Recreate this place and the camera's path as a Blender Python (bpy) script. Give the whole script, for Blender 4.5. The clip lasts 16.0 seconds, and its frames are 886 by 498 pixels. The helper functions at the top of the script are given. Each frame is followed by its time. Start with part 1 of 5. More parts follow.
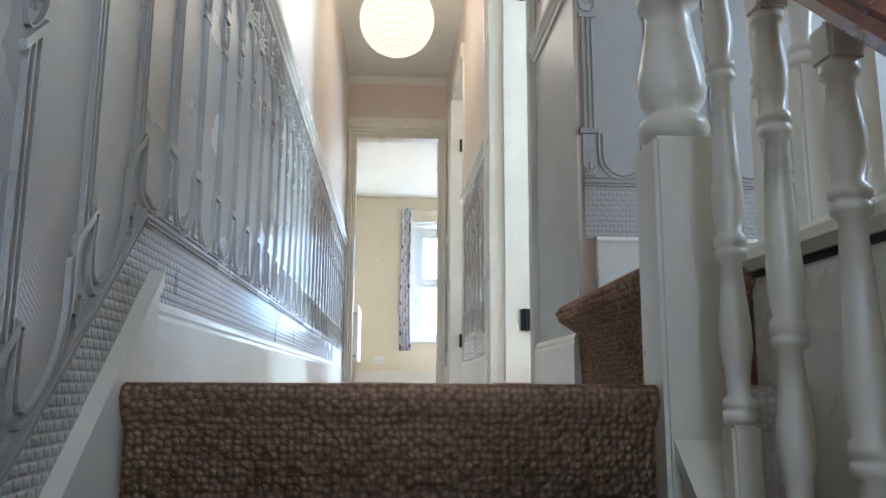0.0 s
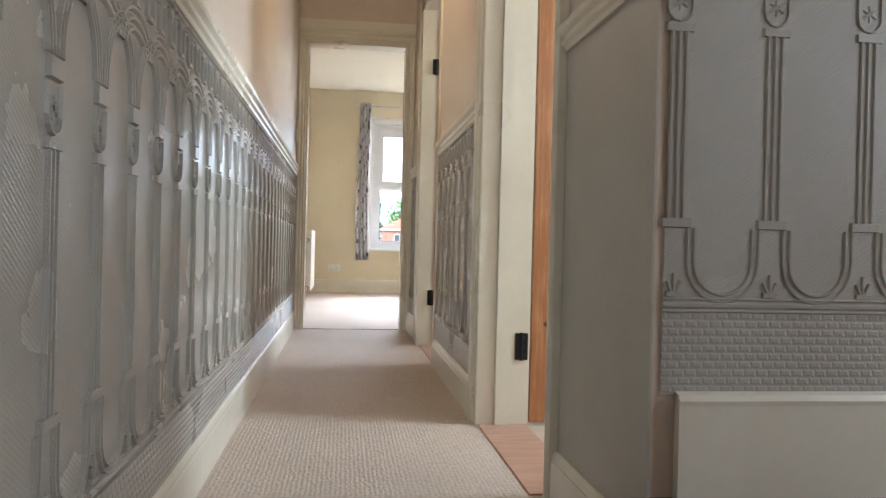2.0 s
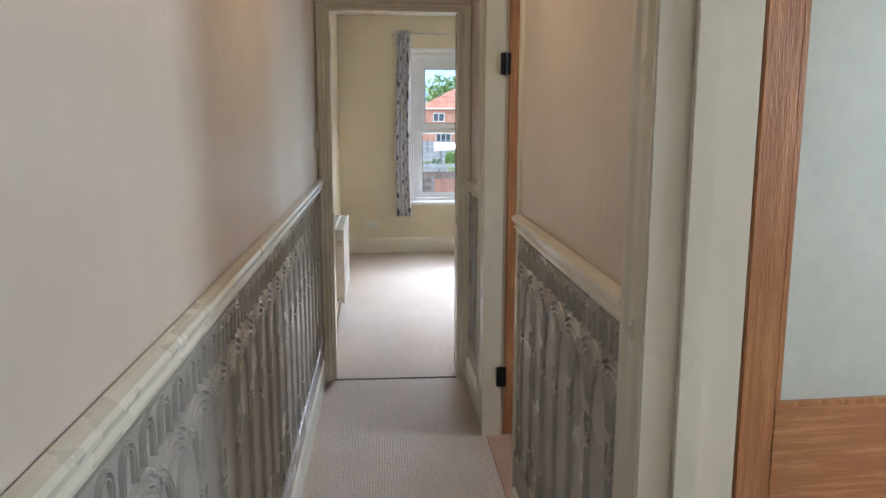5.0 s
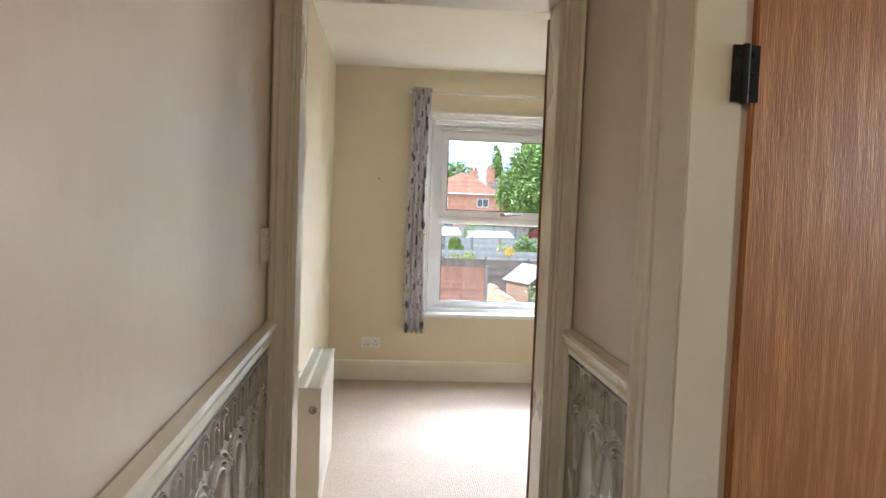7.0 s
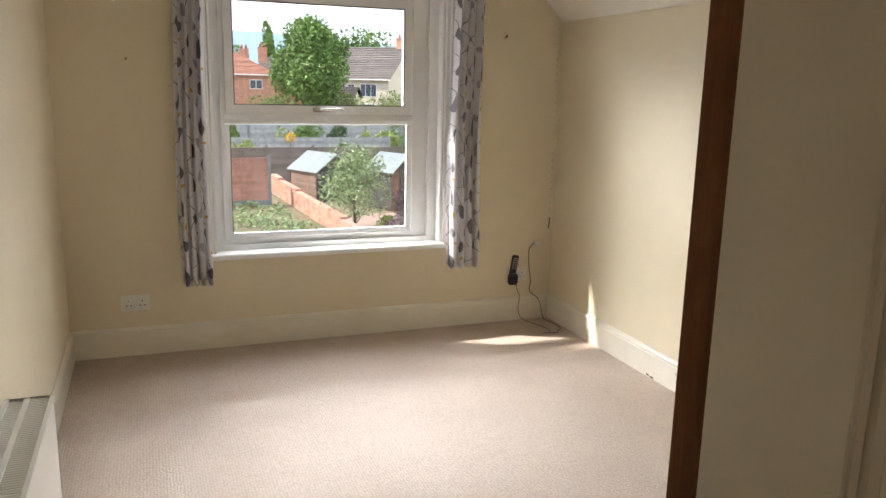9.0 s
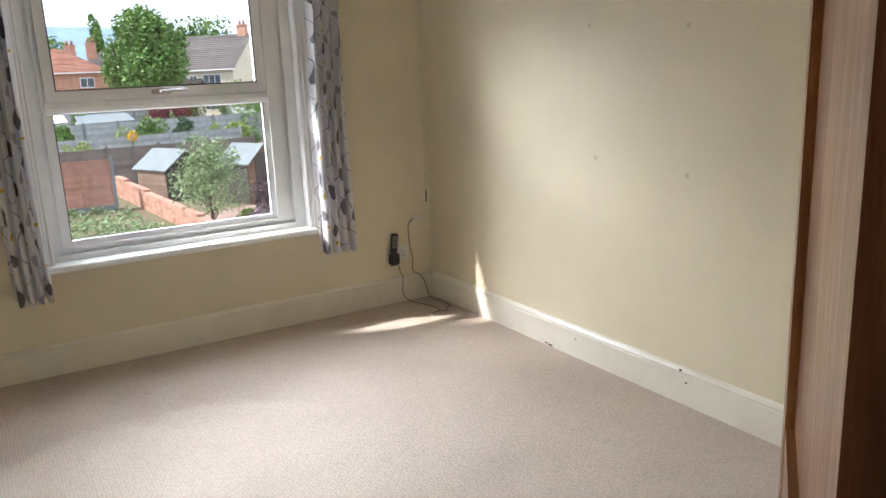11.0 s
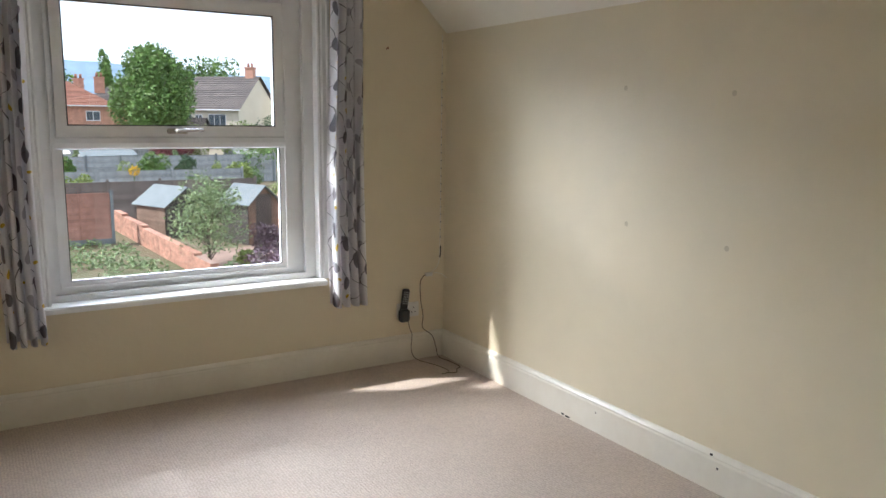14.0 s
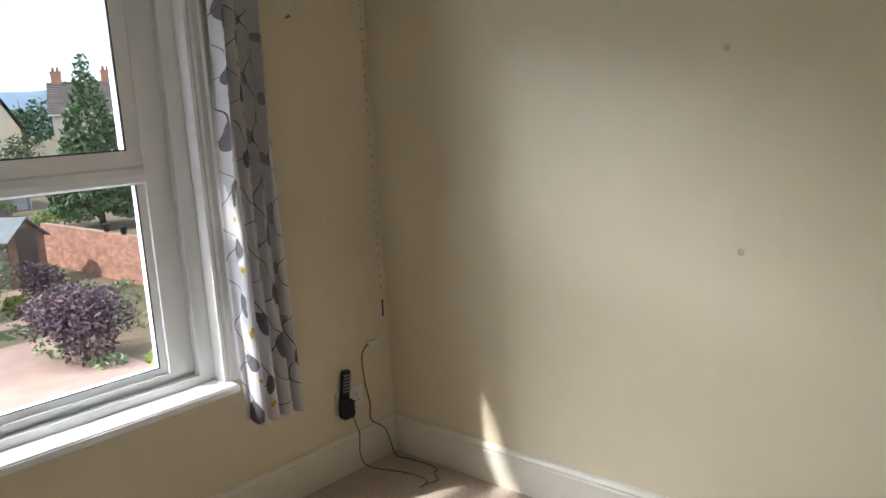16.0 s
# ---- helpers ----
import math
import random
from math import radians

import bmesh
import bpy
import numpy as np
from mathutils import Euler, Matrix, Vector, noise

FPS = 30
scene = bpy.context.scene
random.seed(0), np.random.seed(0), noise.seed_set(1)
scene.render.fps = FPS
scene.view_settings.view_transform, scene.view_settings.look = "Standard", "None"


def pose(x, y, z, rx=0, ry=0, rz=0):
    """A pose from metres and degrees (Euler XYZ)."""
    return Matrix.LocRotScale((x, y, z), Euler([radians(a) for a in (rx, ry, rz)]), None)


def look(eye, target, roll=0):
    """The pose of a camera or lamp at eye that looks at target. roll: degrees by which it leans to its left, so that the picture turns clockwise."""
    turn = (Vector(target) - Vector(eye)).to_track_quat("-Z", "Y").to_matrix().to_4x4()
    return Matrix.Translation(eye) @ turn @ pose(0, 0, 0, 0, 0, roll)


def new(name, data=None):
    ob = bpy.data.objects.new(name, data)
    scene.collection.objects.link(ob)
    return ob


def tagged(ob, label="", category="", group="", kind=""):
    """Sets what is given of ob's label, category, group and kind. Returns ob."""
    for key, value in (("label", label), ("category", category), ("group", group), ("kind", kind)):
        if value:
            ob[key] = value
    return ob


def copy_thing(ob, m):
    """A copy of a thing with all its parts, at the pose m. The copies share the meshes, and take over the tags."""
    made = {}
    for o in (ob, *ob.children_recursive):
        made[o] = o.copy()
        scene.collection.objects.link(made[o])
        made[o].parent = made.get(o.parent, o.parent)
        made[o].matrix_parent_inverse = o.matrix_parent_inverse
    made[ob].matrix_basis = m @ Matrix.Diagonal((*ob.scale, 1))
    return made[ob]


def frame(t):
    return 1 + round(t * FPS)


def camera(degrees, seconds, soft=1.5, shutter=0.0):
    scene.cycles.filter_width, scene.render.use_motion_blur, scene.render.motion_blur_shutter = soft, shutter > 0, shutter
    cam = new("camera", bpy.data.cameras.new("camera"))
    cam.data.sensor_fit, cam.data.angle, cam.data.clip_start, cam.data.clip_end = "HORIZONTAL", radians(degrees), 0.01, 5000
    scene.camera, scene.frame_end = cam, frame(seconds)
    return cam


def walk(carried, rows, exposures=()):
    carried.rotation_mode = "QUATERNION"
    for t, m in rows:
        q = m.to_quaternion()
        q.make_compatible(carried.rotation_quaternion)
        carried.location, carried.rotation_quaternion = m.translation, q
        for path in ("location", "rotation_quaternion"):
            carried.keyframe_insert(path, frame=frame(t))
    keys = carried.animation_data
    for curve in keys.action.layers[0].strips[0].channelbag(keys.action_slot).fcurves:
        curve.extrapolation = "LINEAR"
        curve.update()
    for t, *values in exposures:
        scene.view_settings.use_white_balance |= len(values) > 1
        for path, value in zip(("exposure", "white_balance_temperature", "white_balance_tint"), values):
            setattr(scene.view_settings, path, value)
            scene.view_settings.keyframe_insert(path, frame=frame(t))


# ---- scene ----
cam = camera(59.7, 16.0)
EXPOSURES = [(0.0, 2.55, 4650, 4), (1.0, 2.25, 5200, 7), (2.0, 2.0, 5600, 8), (3.5, 1.9, 5500, 8), (5.0, 1.32, 5400, 8), (7.5, 1.5, 6200, 10), (8.2, 1.35, 6700, 11), (9.0, 0.85, 6300, 10), (9.5, 0.68, 6100, 9), (12.0, 0.7, 5900, 9), (14.0, 0.43, 5800, 9), (16.0, 0.2, 5900, 9)]
PATH = [
    (0, (0.315, -0.115, 0.002), (0.446, 1.852, 0.344), 0.3),
    (0.5, (0.32, 0.052, 0.158), (0.474, 2.03, 0.411), 0.0),
    (1, (0.28, 0.24, 0.299), (0.464, 2.225, 0.465), -0.6),
    (1.5, (0.309, 0.385, 0.473), (0.571, 2.366, 0.566), 0.2),
    (2, (0.28, 0.557, 0.598), (0.534, 2.541, 0.589), 1.4),
    (2.5, (0.305, 0.754, 0.725), (0.594, 2.729, 0.59), 1.4),
    (3, (0.28, 0.911, 0.903), (0.481, 2.887, 0.67), 1.0),
    (3.5, (0.268, 1.109, 1.049), (0.449, 3.074, 0.724), 1.4),
    (4, (0.301, 1.269, 1.18), (0.49, 3.225, 0.808), 1.5),
    (4.5, (0.285, 1.476, 1.267), (0.441, 3.432, 0.878), 0.3),
    (5, (0.279, 1.83, 1.445), (0.432, 3.795, 1.104), 0.1),
    (5.2, (0.279, 1.973, 1.457), (0.43, 3.943, 1.145), -0.4),
    (7.3, (0.233, 4.181, 1.442), (0.395, 6.171, 1.32), 2.5),
    (7.5, (0.241, 4.321, 1.456), (0.437, 6.307, 1.33), 1.9),
    (8, (0.267, 4.803, 1.442), (0.606, 6.769, 1.293), 1.1),
    (8.5, (0.248, 5.285, 1.481), (0.771, 7.199, 1.231), 3.2),
    (9, (0.272, 5.616, 1.488), (0.973, 7.443, 1.075), 1.3),
    (9.5, (0.353, 5.812, 1.404), (1.165, 7.596, 1.005), -1.1),
    (9.7, (0.354, 5.86, 1.403), (1.233, 7.608, 0.988), -1.4),
    (11.8, (0.33, 5.927, 1.415), (1.385, 7.565, 0.961), -2.7),
    (12, (0.331, 5.899, 1.419), (1.413, 7.53, 1.011), -3.0),
    (12.5, (0.3, 5.835, 1.43), (1.39, 7.475, 1.084), -1.6),
    (13, (0.26, 5.771, 1.451), (1.207, 7.507, 1.147), -0.9),
    (13.5, (0.227, 5.847, 1.441), (1.067, 7.636, 1.13), -0.2),
    (14, (0.328, 6.128, 1.416), (1.361, 7.808, 1.082), 0.7),
    (14.5, (0.422, 6.436, 1.391), (1.666, 7.963, 1.046), 0.8),
    (15, (0.515, 6.825, 1.394), (1.846, 8.275, 1.041), -0.0),
    (15.5, (0.562, 7.224, 1.42), (2.018, 8.551, 1.074), -1.1),
    (16, (0.559, 7.682, 1.43), (2.011, 9.012, 1.075), -3.5),
]
walk(cam, [(t, look(eye, target, roll)) for t, eye, target, roll in PATH], EXPOSURES)

# ---- world and large lights ----
SUN = Vector((1.2, -0.56, -1.22)).normalized()
world = bpy.data.worlds.new("sky")
world.use_nodes = True
scene.world = world
wn, wl = world.node_tree.nodes, world.node_tree.links
sky = wn.new("ShaderNodeTexSky")
sky.sky_type, sky.sun_disc = "NISHITA", False
sky.sun_elevation, sky.sun_rotation = radians(42.7), radians(-65)
cloud = wn.new("ShaderNodeTexNoise")
cloud.inputs["Scale"].default_value, cloud.inputs["Detail"].default_value = 3.0, 8
cramp = wn.new("ShaderNodeValToRGB")
cramp.color_ramp.elements[0].position, cramp.color_ramp.elements[1].position = 0.35, 0.62
cramp.color_ramp.elements[0].color, cramp.color_ramp.elements[1].color = (6.6, 7.4, 8.6, 1), (10.5, 10.8, 11, 1)
wmix = wn.new("ShaderNodeMixRGB")
wmix.inputs[0].default_value = 0.82
wl.new(cloud.outputs["Fac"], cramp.inputs["Fac"])
wl.new(sky.outputs[0], wmix.inputs[1])
wl.new(cramp.outputs["Color"], wmix.inputs[2])
wl.new(wmix.outputs[0], wn["Background"].inputs["Color"])
wn["Background"].inputs["Strength"].default_value = 0.15


def lamp(name, kind, power, color, m, **kw):
    d = bpy.data.lights.new(name, kind)
    d.energy, d.color = power, color
    for k, v in kw.items():
        if k == "size":
            d.shape, d.size, d.size_y = "RECTANGLE", v[0], v[1]
        if k == "angle":
            d.angle = radians(v)
        if k == "soft":
            d.shadow_soft_size = v
    ob = new(name, d)
    ob.matrix_world = m
    return ob


lamp("sun", "SUN", 5.0, (1.0, 0.94, 0.84), look((0, 0, 0), SUN), angle=1.5)
lamp("sky_daylight_side", "AREA", 330, (0.97, 0.97, 0.98), look((-2.0, 13.5, 3.5), (1.26, 10.1, 1.25)), size=(2.2, 1.6))
lamp("sky_daylight", "AREA", 4100, (0.92, 0.96, 1.0), look((2.2, 21.0, 6.5), (1.26, 10.1, 1.35)), size=(11.0, 4.0))
lamp("bathroom_daylight", "AREA", 13, (0.95, 1.0, 0.98), look((2.83, 2.6, 1.65), (0.4, 2.9, 0.2)), size=(0.7, 0.45))
lamp("side_room_daylight", "AREA", 6, (0.95, 1.0, 0.98), look((2.83, 4.8, 1.65), (0.4, 4.5, 0.1)), size=(0.7, 0.45))
lamp("landing_daylight", "AREA", 3.8, (1.0, 0.97, 0.9), look((2.83, 0.6, 1.5), (0.2, 1.0, 0.6)), size=(0.8, 0.95))
lamp("hall_daylight", "AREA", 1.4, (1.0, 0.86, 0.66), look((0.35, -2.68, 0.9), (0.35, 2.0, -0.1)), size=(0.7, 1.1))
lamp("lantern_bulb", "POINT", 2.6, (1.0, 0.74, 0.46), Matrix.Translation((0.32, 3.9, 1.985)), soft=0.19)


# ---- materials ----
def mat(name, color, rough=0.5, color2=None, scale=6.0, mix=0.35, bump=0.0, bscale=60.0, metal=0.0, spec=0.5, stretch=(1, 1, 1), detail=5.0, coat=0.0, island=0.0, sub=0.0):
    m = bpy.data.materials.new(name)
    m.use_nodes = True
    n, l = m.node_tree.nodes, m.node_tree.links
    b = n["Principled BSDF"]
    b.inputs["Roughness"].default_value, b.inputs["Metallic"].default_value = rough, metal
    b.inputs["Specular IOR Level"].default_value, b.inputs["Coat Weight"].default_value = spec, coat
    tc, mp = n.new("ShaderNodeTexCoord"), n.new("ShaderNodeMapping")
    mp.inputs["Scale"].default_value = stretch
    l.new(tc.outputs["Object"], mp.inputs["Vector"])
    c2 = color2 or tuple(c * 0.8 for c in color)
    no = n.new("ShaderNodeTexNoise")
    no.inputs["Scale"].default_value, no.inputs["Detail"].default_value = scale, detail
    l.new(mp.outputs[0], no.inputs["Vector"])
    fine = n.new("ShaderNodeTexNoise")
    fine.inputs["Scale"].default_value, fine.inputs["Detail"].default_value = scale * 7, 3
    l.new(mp.outputs[0], fine.inputs["Vector"])
    add = n.new("ShaderNodeMath")
    add.operation = "MULTIPLY_ADD"
    add.inputs[1].default_value = 0.4
    l.new(fine.outputs["Fac"], add.inputs[0])
    l.new(no.outputs["Fac"], add.inputs[2])
    r = n.new("ShaderNodeMapRange")
    r.inputs["From Min"].default_value, r.inputs["From Max"].default_value = 0.45, 0.95
    r.inputs["To Max"].default_value = mix / 0.35
    l.new(add.outputs[0], r.inputs["Value"])
    mx = n.new("ShaderNodeMixRGB")
    mx.inputs[1].default_value, mx.inputs[2].default_value = (*color, 1), (*c2, 1)
    l.new(r.outputs[0], mx.inputs[0])
    out = mx.outputs[0]
    if island:
        g, hs = n.new("ShaderNodeNewGeometry"), n.new("ShaderNodeHueSaturation")
        v = n.new("ShaderNodeMapRange")
        v.inputs["To Min"].default_value, v.inputs["To Max"].default_value = 1 - island, 1 + island
        l.new(g.outputs["Random Per Island"], v.inputs["Value"])
        l.new(v.outputs[0], hs.inputs["Value"])
        l.new(out, hs.inputs["Color"])
        out = hs.outputs[0]
    l.new(out, b.inputs["Base Color"])
    rr = n.new("ShaderNodeMapRange")
    rr.inputs["To Min"].default_value, rr.inputs["To Max"].default_value = rough * 0.8, min(1, rough * 1.25)
    l.new(no.outputs["Fac"], rr.inputs["Value"])
    l.new(rr.outputs[0], b.inputs["Roughness"])
    if bump:
        bn, bp = n.new("ShaderNodeTexNoise"), n.new("ShaderNodeBump")
        bn.inputs["Scale"].default_value = bscale
        l.new(mp.outputs[0], bn.inputs["Vector"])
        bp.inputs["Strength"].default_value, bp.inputs["Distance"].default_value = bump, 0.004
        l.new(bn.outputs["Fac"], bp.inputs["Height"])
        l.new(bp.outputs[0], b.inputs["Normal"])
    return m


def loops(m, scale, strength, dist, dark, jitter=0.45):
    """Adds a looped pile to a material: rounded loops, with shade painted into the hollows between them."""
    n, l = m.node_tree.nodes, m.node_tree.links
    b = n["Principled BSDF"]
    tc, vo, bp = n.new("ShaderNodeTexCoord"), n.new("ShaderNodeTexVoronoi"), n.new("ShaderNodeBump")
    vo.inputs["Scale"].default_value, vo.inputs["Randomness"].default_value = scale, jitter
    l.new(tc.outputs["Object"], vo.inputs["Vector"])
    # shade between the loops, put into the colour as a multiplier
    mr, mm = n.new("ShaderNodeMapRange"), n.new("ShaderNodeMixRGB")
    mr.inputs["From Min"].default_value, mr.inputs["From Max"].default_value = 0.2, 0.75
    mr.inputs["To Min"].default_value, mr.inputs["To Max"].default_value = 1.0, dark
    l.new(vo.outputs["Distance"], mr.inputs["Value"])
    bp.invert = True
    bp.inputs["Strength"].default_value, bp.inputs["Distance"].default_value = strength, dist
    l.new(vo.outputs["Distance"], bp.inputs["Height"])
    old = b.inputs["Normal"].links
    if old:
        l.new(old[0].from_socket, bp.inputs["Normal"])
    l.new(bp.outputs[0], b.inputs["Normal"])
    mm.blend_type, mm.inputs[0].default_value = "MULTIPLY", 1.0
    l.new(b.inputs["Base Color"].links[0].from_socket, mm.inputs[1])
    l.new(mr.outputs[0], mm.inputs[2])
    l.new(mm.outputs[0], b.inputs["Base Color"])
    return m


def basket(m, axis, strength, width=0.021, row=0.0135):
    """Adds a relief of small staggered bricks, as pressed into embossed paper; axis: the way along the wall."""
    n, l = m.node_tree.nodes, m.node_tree.links
    b = n["Principled BSDF"]
    tc, sep, com = n.new("ShaderNodeTexCoord"), n.new("ShaderNodeSeparateXYZ"), n.new("ShaderNodeCombineXYZ")
    br, bp = n.new("ShaderNodeTexBrick"), n.new("ShaderNodeBump")
    l.new(tc.outputs["Object"], sep.inputs[0])
    l.new(sep.outputs[axis], com.inputs["X"])
    l.new(sep.outputs["Z"], com.inputs["Y"])
    l.new(com.outputs[0], br.inputs["Vector"])
    br.inputs["Scale"].default_value, br.inputs["Brick Width"].default_value, br.inputs["Row Height"].default_value = 1.0, width, row
    br.inputs["Mortar Size"].default_value, br.inputs["Mortar Smooth"].default_value = row * 0.34, 1.0
    bp.invert = True
    bp.inputs["Strength"].default_value, bp.inputs["Distance"].default_value = strength, 0.004
    l.new(br.outputs["Fac"], bp.inputs["Height"])
    old = b.inputs["Normal"].links
    if old:
        l.new(old[0].from_socket, bp.inputs["Normal"])
    l.new(bp.outputs[0], b.inputs["Normal"])
    return m


def hatch(m, along, strength):
    """Adds a fine slanting hatch to the ground of the embossed paper."""
    n, l = m.node_tree.nodes, m.node_tree.links
    b = n["Principled BSDF"]
    tc, mp, wv, bp = n.new("ShaderNodeTexCoord"), n.new("ShaderNodeMapping"), n.new("ShaderNodeTexWave"), n.new("ShaderNodeBump")
    mp.inputs["Rotation"].default_value = along
    wv.bands_direction = "Z"
    wv.inputs["Scale"].default_value, wv.inputs["Distortion"].default_value, wv.inputs["Detail"].default_value = 48, 1.2, 1.0
    wv.inputs["Detail Scale"].default_value = 2.0
    l.new(tc.outputs["Object"], mp.inputs["Vector"])
    l.new(mp.outputs[0], wv.inputs["Vector"])
    bp.inputs["Strength"].default_value, bp.inputs["Distance"].default_value = strength, 0.0015
    l.new(wv.outputs["Fac"], bp.inputs["Height"])
    old = b.inputs["Normal"].links
    if old:
        l.new(old[0].from_socket, bp.inputs["Normal"])
    l.new(bp.outputs[0], b.inputs["Normal"])
    return m


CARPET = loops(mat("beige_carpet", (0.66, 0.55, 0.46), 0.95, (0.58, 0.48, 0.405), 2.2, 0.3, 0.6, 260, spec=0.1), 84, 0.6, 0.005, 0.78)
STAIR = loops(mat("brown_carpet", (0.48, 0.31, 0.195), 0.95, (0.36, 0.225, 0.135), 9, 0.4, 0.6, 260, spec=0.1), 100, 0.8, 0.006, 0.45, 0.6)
PAPER_GREY, PAPER_WORN = (0.44, 0.415, 0.37), (0.38, 0.36, 0.32)
LINC = mat("grey_embossed_paper", PAPER_GREY, 0.26, PAPER_WORN, 3, 0.3, 0.25, 380, coat=0.3)
LINCG = hatch(mat("grey_hatched_paper", PAPER_GREY, 0.26, PAPER_WORN, 3, 0.3, 0.2, 380, coat=0.3), (radians(35), 0, 0), 0.22)
LINCS = hatch(mat("grey_hatched_paper_step", PAPER_GREY, 0.4, PAPER_WORN, 3, 0.3, 0.2, 380, coat=0.1), (0, radians(35), 0), 0.2)
LINCW = basket(mat("grey_basket_paper", PAPER_GREY, 0.28, PAPER_WORN, 3, 0.3, 0.2, 200, coat=0.35), "Y", 1.0)
LINCX = basket(mat("grey_basket_paper_step", PAPER_GREY, 0.4, PAPER_WORN, 3, 0.3, 0.2, 200, coat=0.1), "X", 0.3)
for _m in (LINC, LINCG, LINCW):
    _m.node_tree.nodes["Principled BSDF"].inputs["Coat Roughness"].default_value = 0.12
GREY = mat("grey_plain_paint", (0.48, 0.465, 0.415), 0.42, (0.43, 0.415, 0.37), 2.5, 0.35, 0.25, 70)
PINK = mat("pinkish_wall_paint", (0.70, 0.60, 0.51), 0.36, (0.64, 0.54, 0.45), 1.6, 0.35, 0.35, 30, coat=0.3)
PINK.node_tree.nodes["Principled BSDF"].inputs["Coat Roughness"].default_value = 0.25
CREAM = mat("cream_wall_paint", (0.75, 0.66, 0.48), 0.46, (0.69, 0.615, 0.45), 1.1, 0.3, 0.3, 38)
CEIL = mat("white_ceiling_paint", (0.82, 0.78, 0.68), 0.8, (0.76, 0.72, 0.62), 1.5, 0.3, 0.3, 40)
GLOSS = mat("cream_gloss_woodwork", (0.76, 0.72, 0.60), 0.28, (0.69, 0.64, 0.52), 3, 0.35, 0.2, 26, coat=0.2)
SKIRT = mat("white_gloss_skirting", (0.80, 0.76, 0.66), 0.3, (0.72, 0.67, 0.56), 4, 0.3, 0.25, 24, coat=0.15)
UPVC = mat("white_plastic_frame", (0.86, 0.865, 0.87), 0.32, (0.74, 0.75, 0.76), 4, 0.25)
WINPAINT = mat("white_window_paint", (0.85, 0.85, 0.84), 0.3, (0.79, 0.79, 0.78), 4, 0.3, 0.2, 24, coat=0.15)
RADW = mat("white_enamel", (0.82, 0.79, 0.72), 0.3, (0.77, 0.73, 0.65), 4, 0.25)
PINE = mat("varnished_pine", (0.54, 0.265, 0.10), 0.38, (0.34, 0.135, 0.045), 5, 0.6, 0.3, 30, stretch=(14, 14, 0.9), coat=0.3)
PINEH = mat("varnished_pine_rail", (0.54, 0.265, 0.10), 0.38, (0.34, 0.135, 0.045), 5, 0.6, 0.3, 30, stretch=(0.9, 14, 14), coat=0.3)
DARKPINE = mat("dark_pine_edge", (0.29, 0.12, 0.04), 0.45, (0.19, 0.075, 0.024), 5, 0.5, 0.3, 30, stretch=(14, 14, 0.9))
KNOT = mat("pine_knot", (0.10, 0.035, 0.012), 0.5)
MAHOG = mat("mahogany_handrail", (0.26, 0.075, 0.025), 0.25, (0.16, 0.04, 0.014), 5, 0.5, stretch=(12, 1, 12), coat=0.5)
BLACKM = mat("black_iron", (0.02, 0.02, 0.02), 0.45, metal=0.6)
CHROME = mat("brushed_chrome", (0.7, 0.7, 0.7), 0.25, metal=1.0)
PLAST = mat("white_socket_plastic", (0.83, 0.81, 0.76), 0.35)
BLACKP = mat("black_plastic", (0.018, 0.018, 0.02), 0.45)
GREYP = mat("grey_button_plastic", (0.35, 0.35, 0.34), 0.5)
BROWNC = mat("brown_cable", (0.10, 0.06, 0.03), 0.5)
THRESH = mat("pinkish_threshold_board", (0.50, 0.31, 0.22), 0.5, (0.40, 0.24, 0.17), 6, 0.4, stretch=(1, 8, 8))
LINO = mat("pale_tile_floor", (0.55, 0.47, 0.37), 0.5, (0.46, 0.38, 0.30), 9, 0.4)
TAN = mat("tan_hall_wall", (0.66, 0.48, 0.32), 0.6, (0.6, 0.43, 0.28), 2, 0.3)
DARKGAP = mat("dark_hollow", (0.03, 0.025, 0.02), 0.9)
BRICK = mat("red_brick", (0.52, 0.27, 0.19), 0.85, (0.354, 0.184, 0.129), 3, 0.5, 0.5, 12, island=0.25)
TILE = mat("brown_roof_tile", (0.15, 0.125, 0.115), 0.85, (0.10, 0.085, 0.08), 1.5, 0.5, 0.5, 5, island=0.2)
RTILE = mat("red_roof_tile", (0.36, 0.17, 0.115), 0.85, (0.27, 0.12, 0.08), 1.5, 0.5, 0.5, 5, island=0.2)
RENDERED = mat("cream_render", (0.66, 0.60, 0.49), 0.85, (0.6, 0.54, 0.43), 0.8, 0.4)
FGREY = mat("weathered_grey_timber", (0.42, 0.43, 0.44), 0.85, (0.286, 0.292, 0.299), 3, 0.5, island=0.18)
FDARK = mat("dark_fence_timber", (0.2, 0.165, 0.145), 0.85, (0.136, 0.112, 0.099), 3, 0.5, island=0.2)
FBROWN = mat("red_brown_fence_stain", (0.42, 0.22, 0.165), 0.8, (0.286, 0.15, 0.112), 3, 0.5, island=0.15)
SHEDW = mat("brown_shed_timber", (0.27, 0.175, 0.125), 0.85, (0.184, 0.119, 0.085), 3, 0.5, island=0.2)
SHEDD = mat("dark_shed_timber", (0.085, 0.075, 0.065), 0.85, (0.06, 0.05, 0.045), 3, 0.5, island=0.2)
FELT = mat("pale_grey_roofing_felt", (0.20, 0.225, 0.235), 0.8, (0.16, 0.18, 0.19), 3, 0.4)
GROUND = mat("lawn_and_soil", (0.075, 0.11, 0.035), 0.95, (0.15, 0.11, 0.065), 0.14, 0.6)
PAVE = mat("pinkish_paving", (0.36, 0.24, 0.185), 0.9, (0.28, 0.19, 0.15), 2, 0.5)
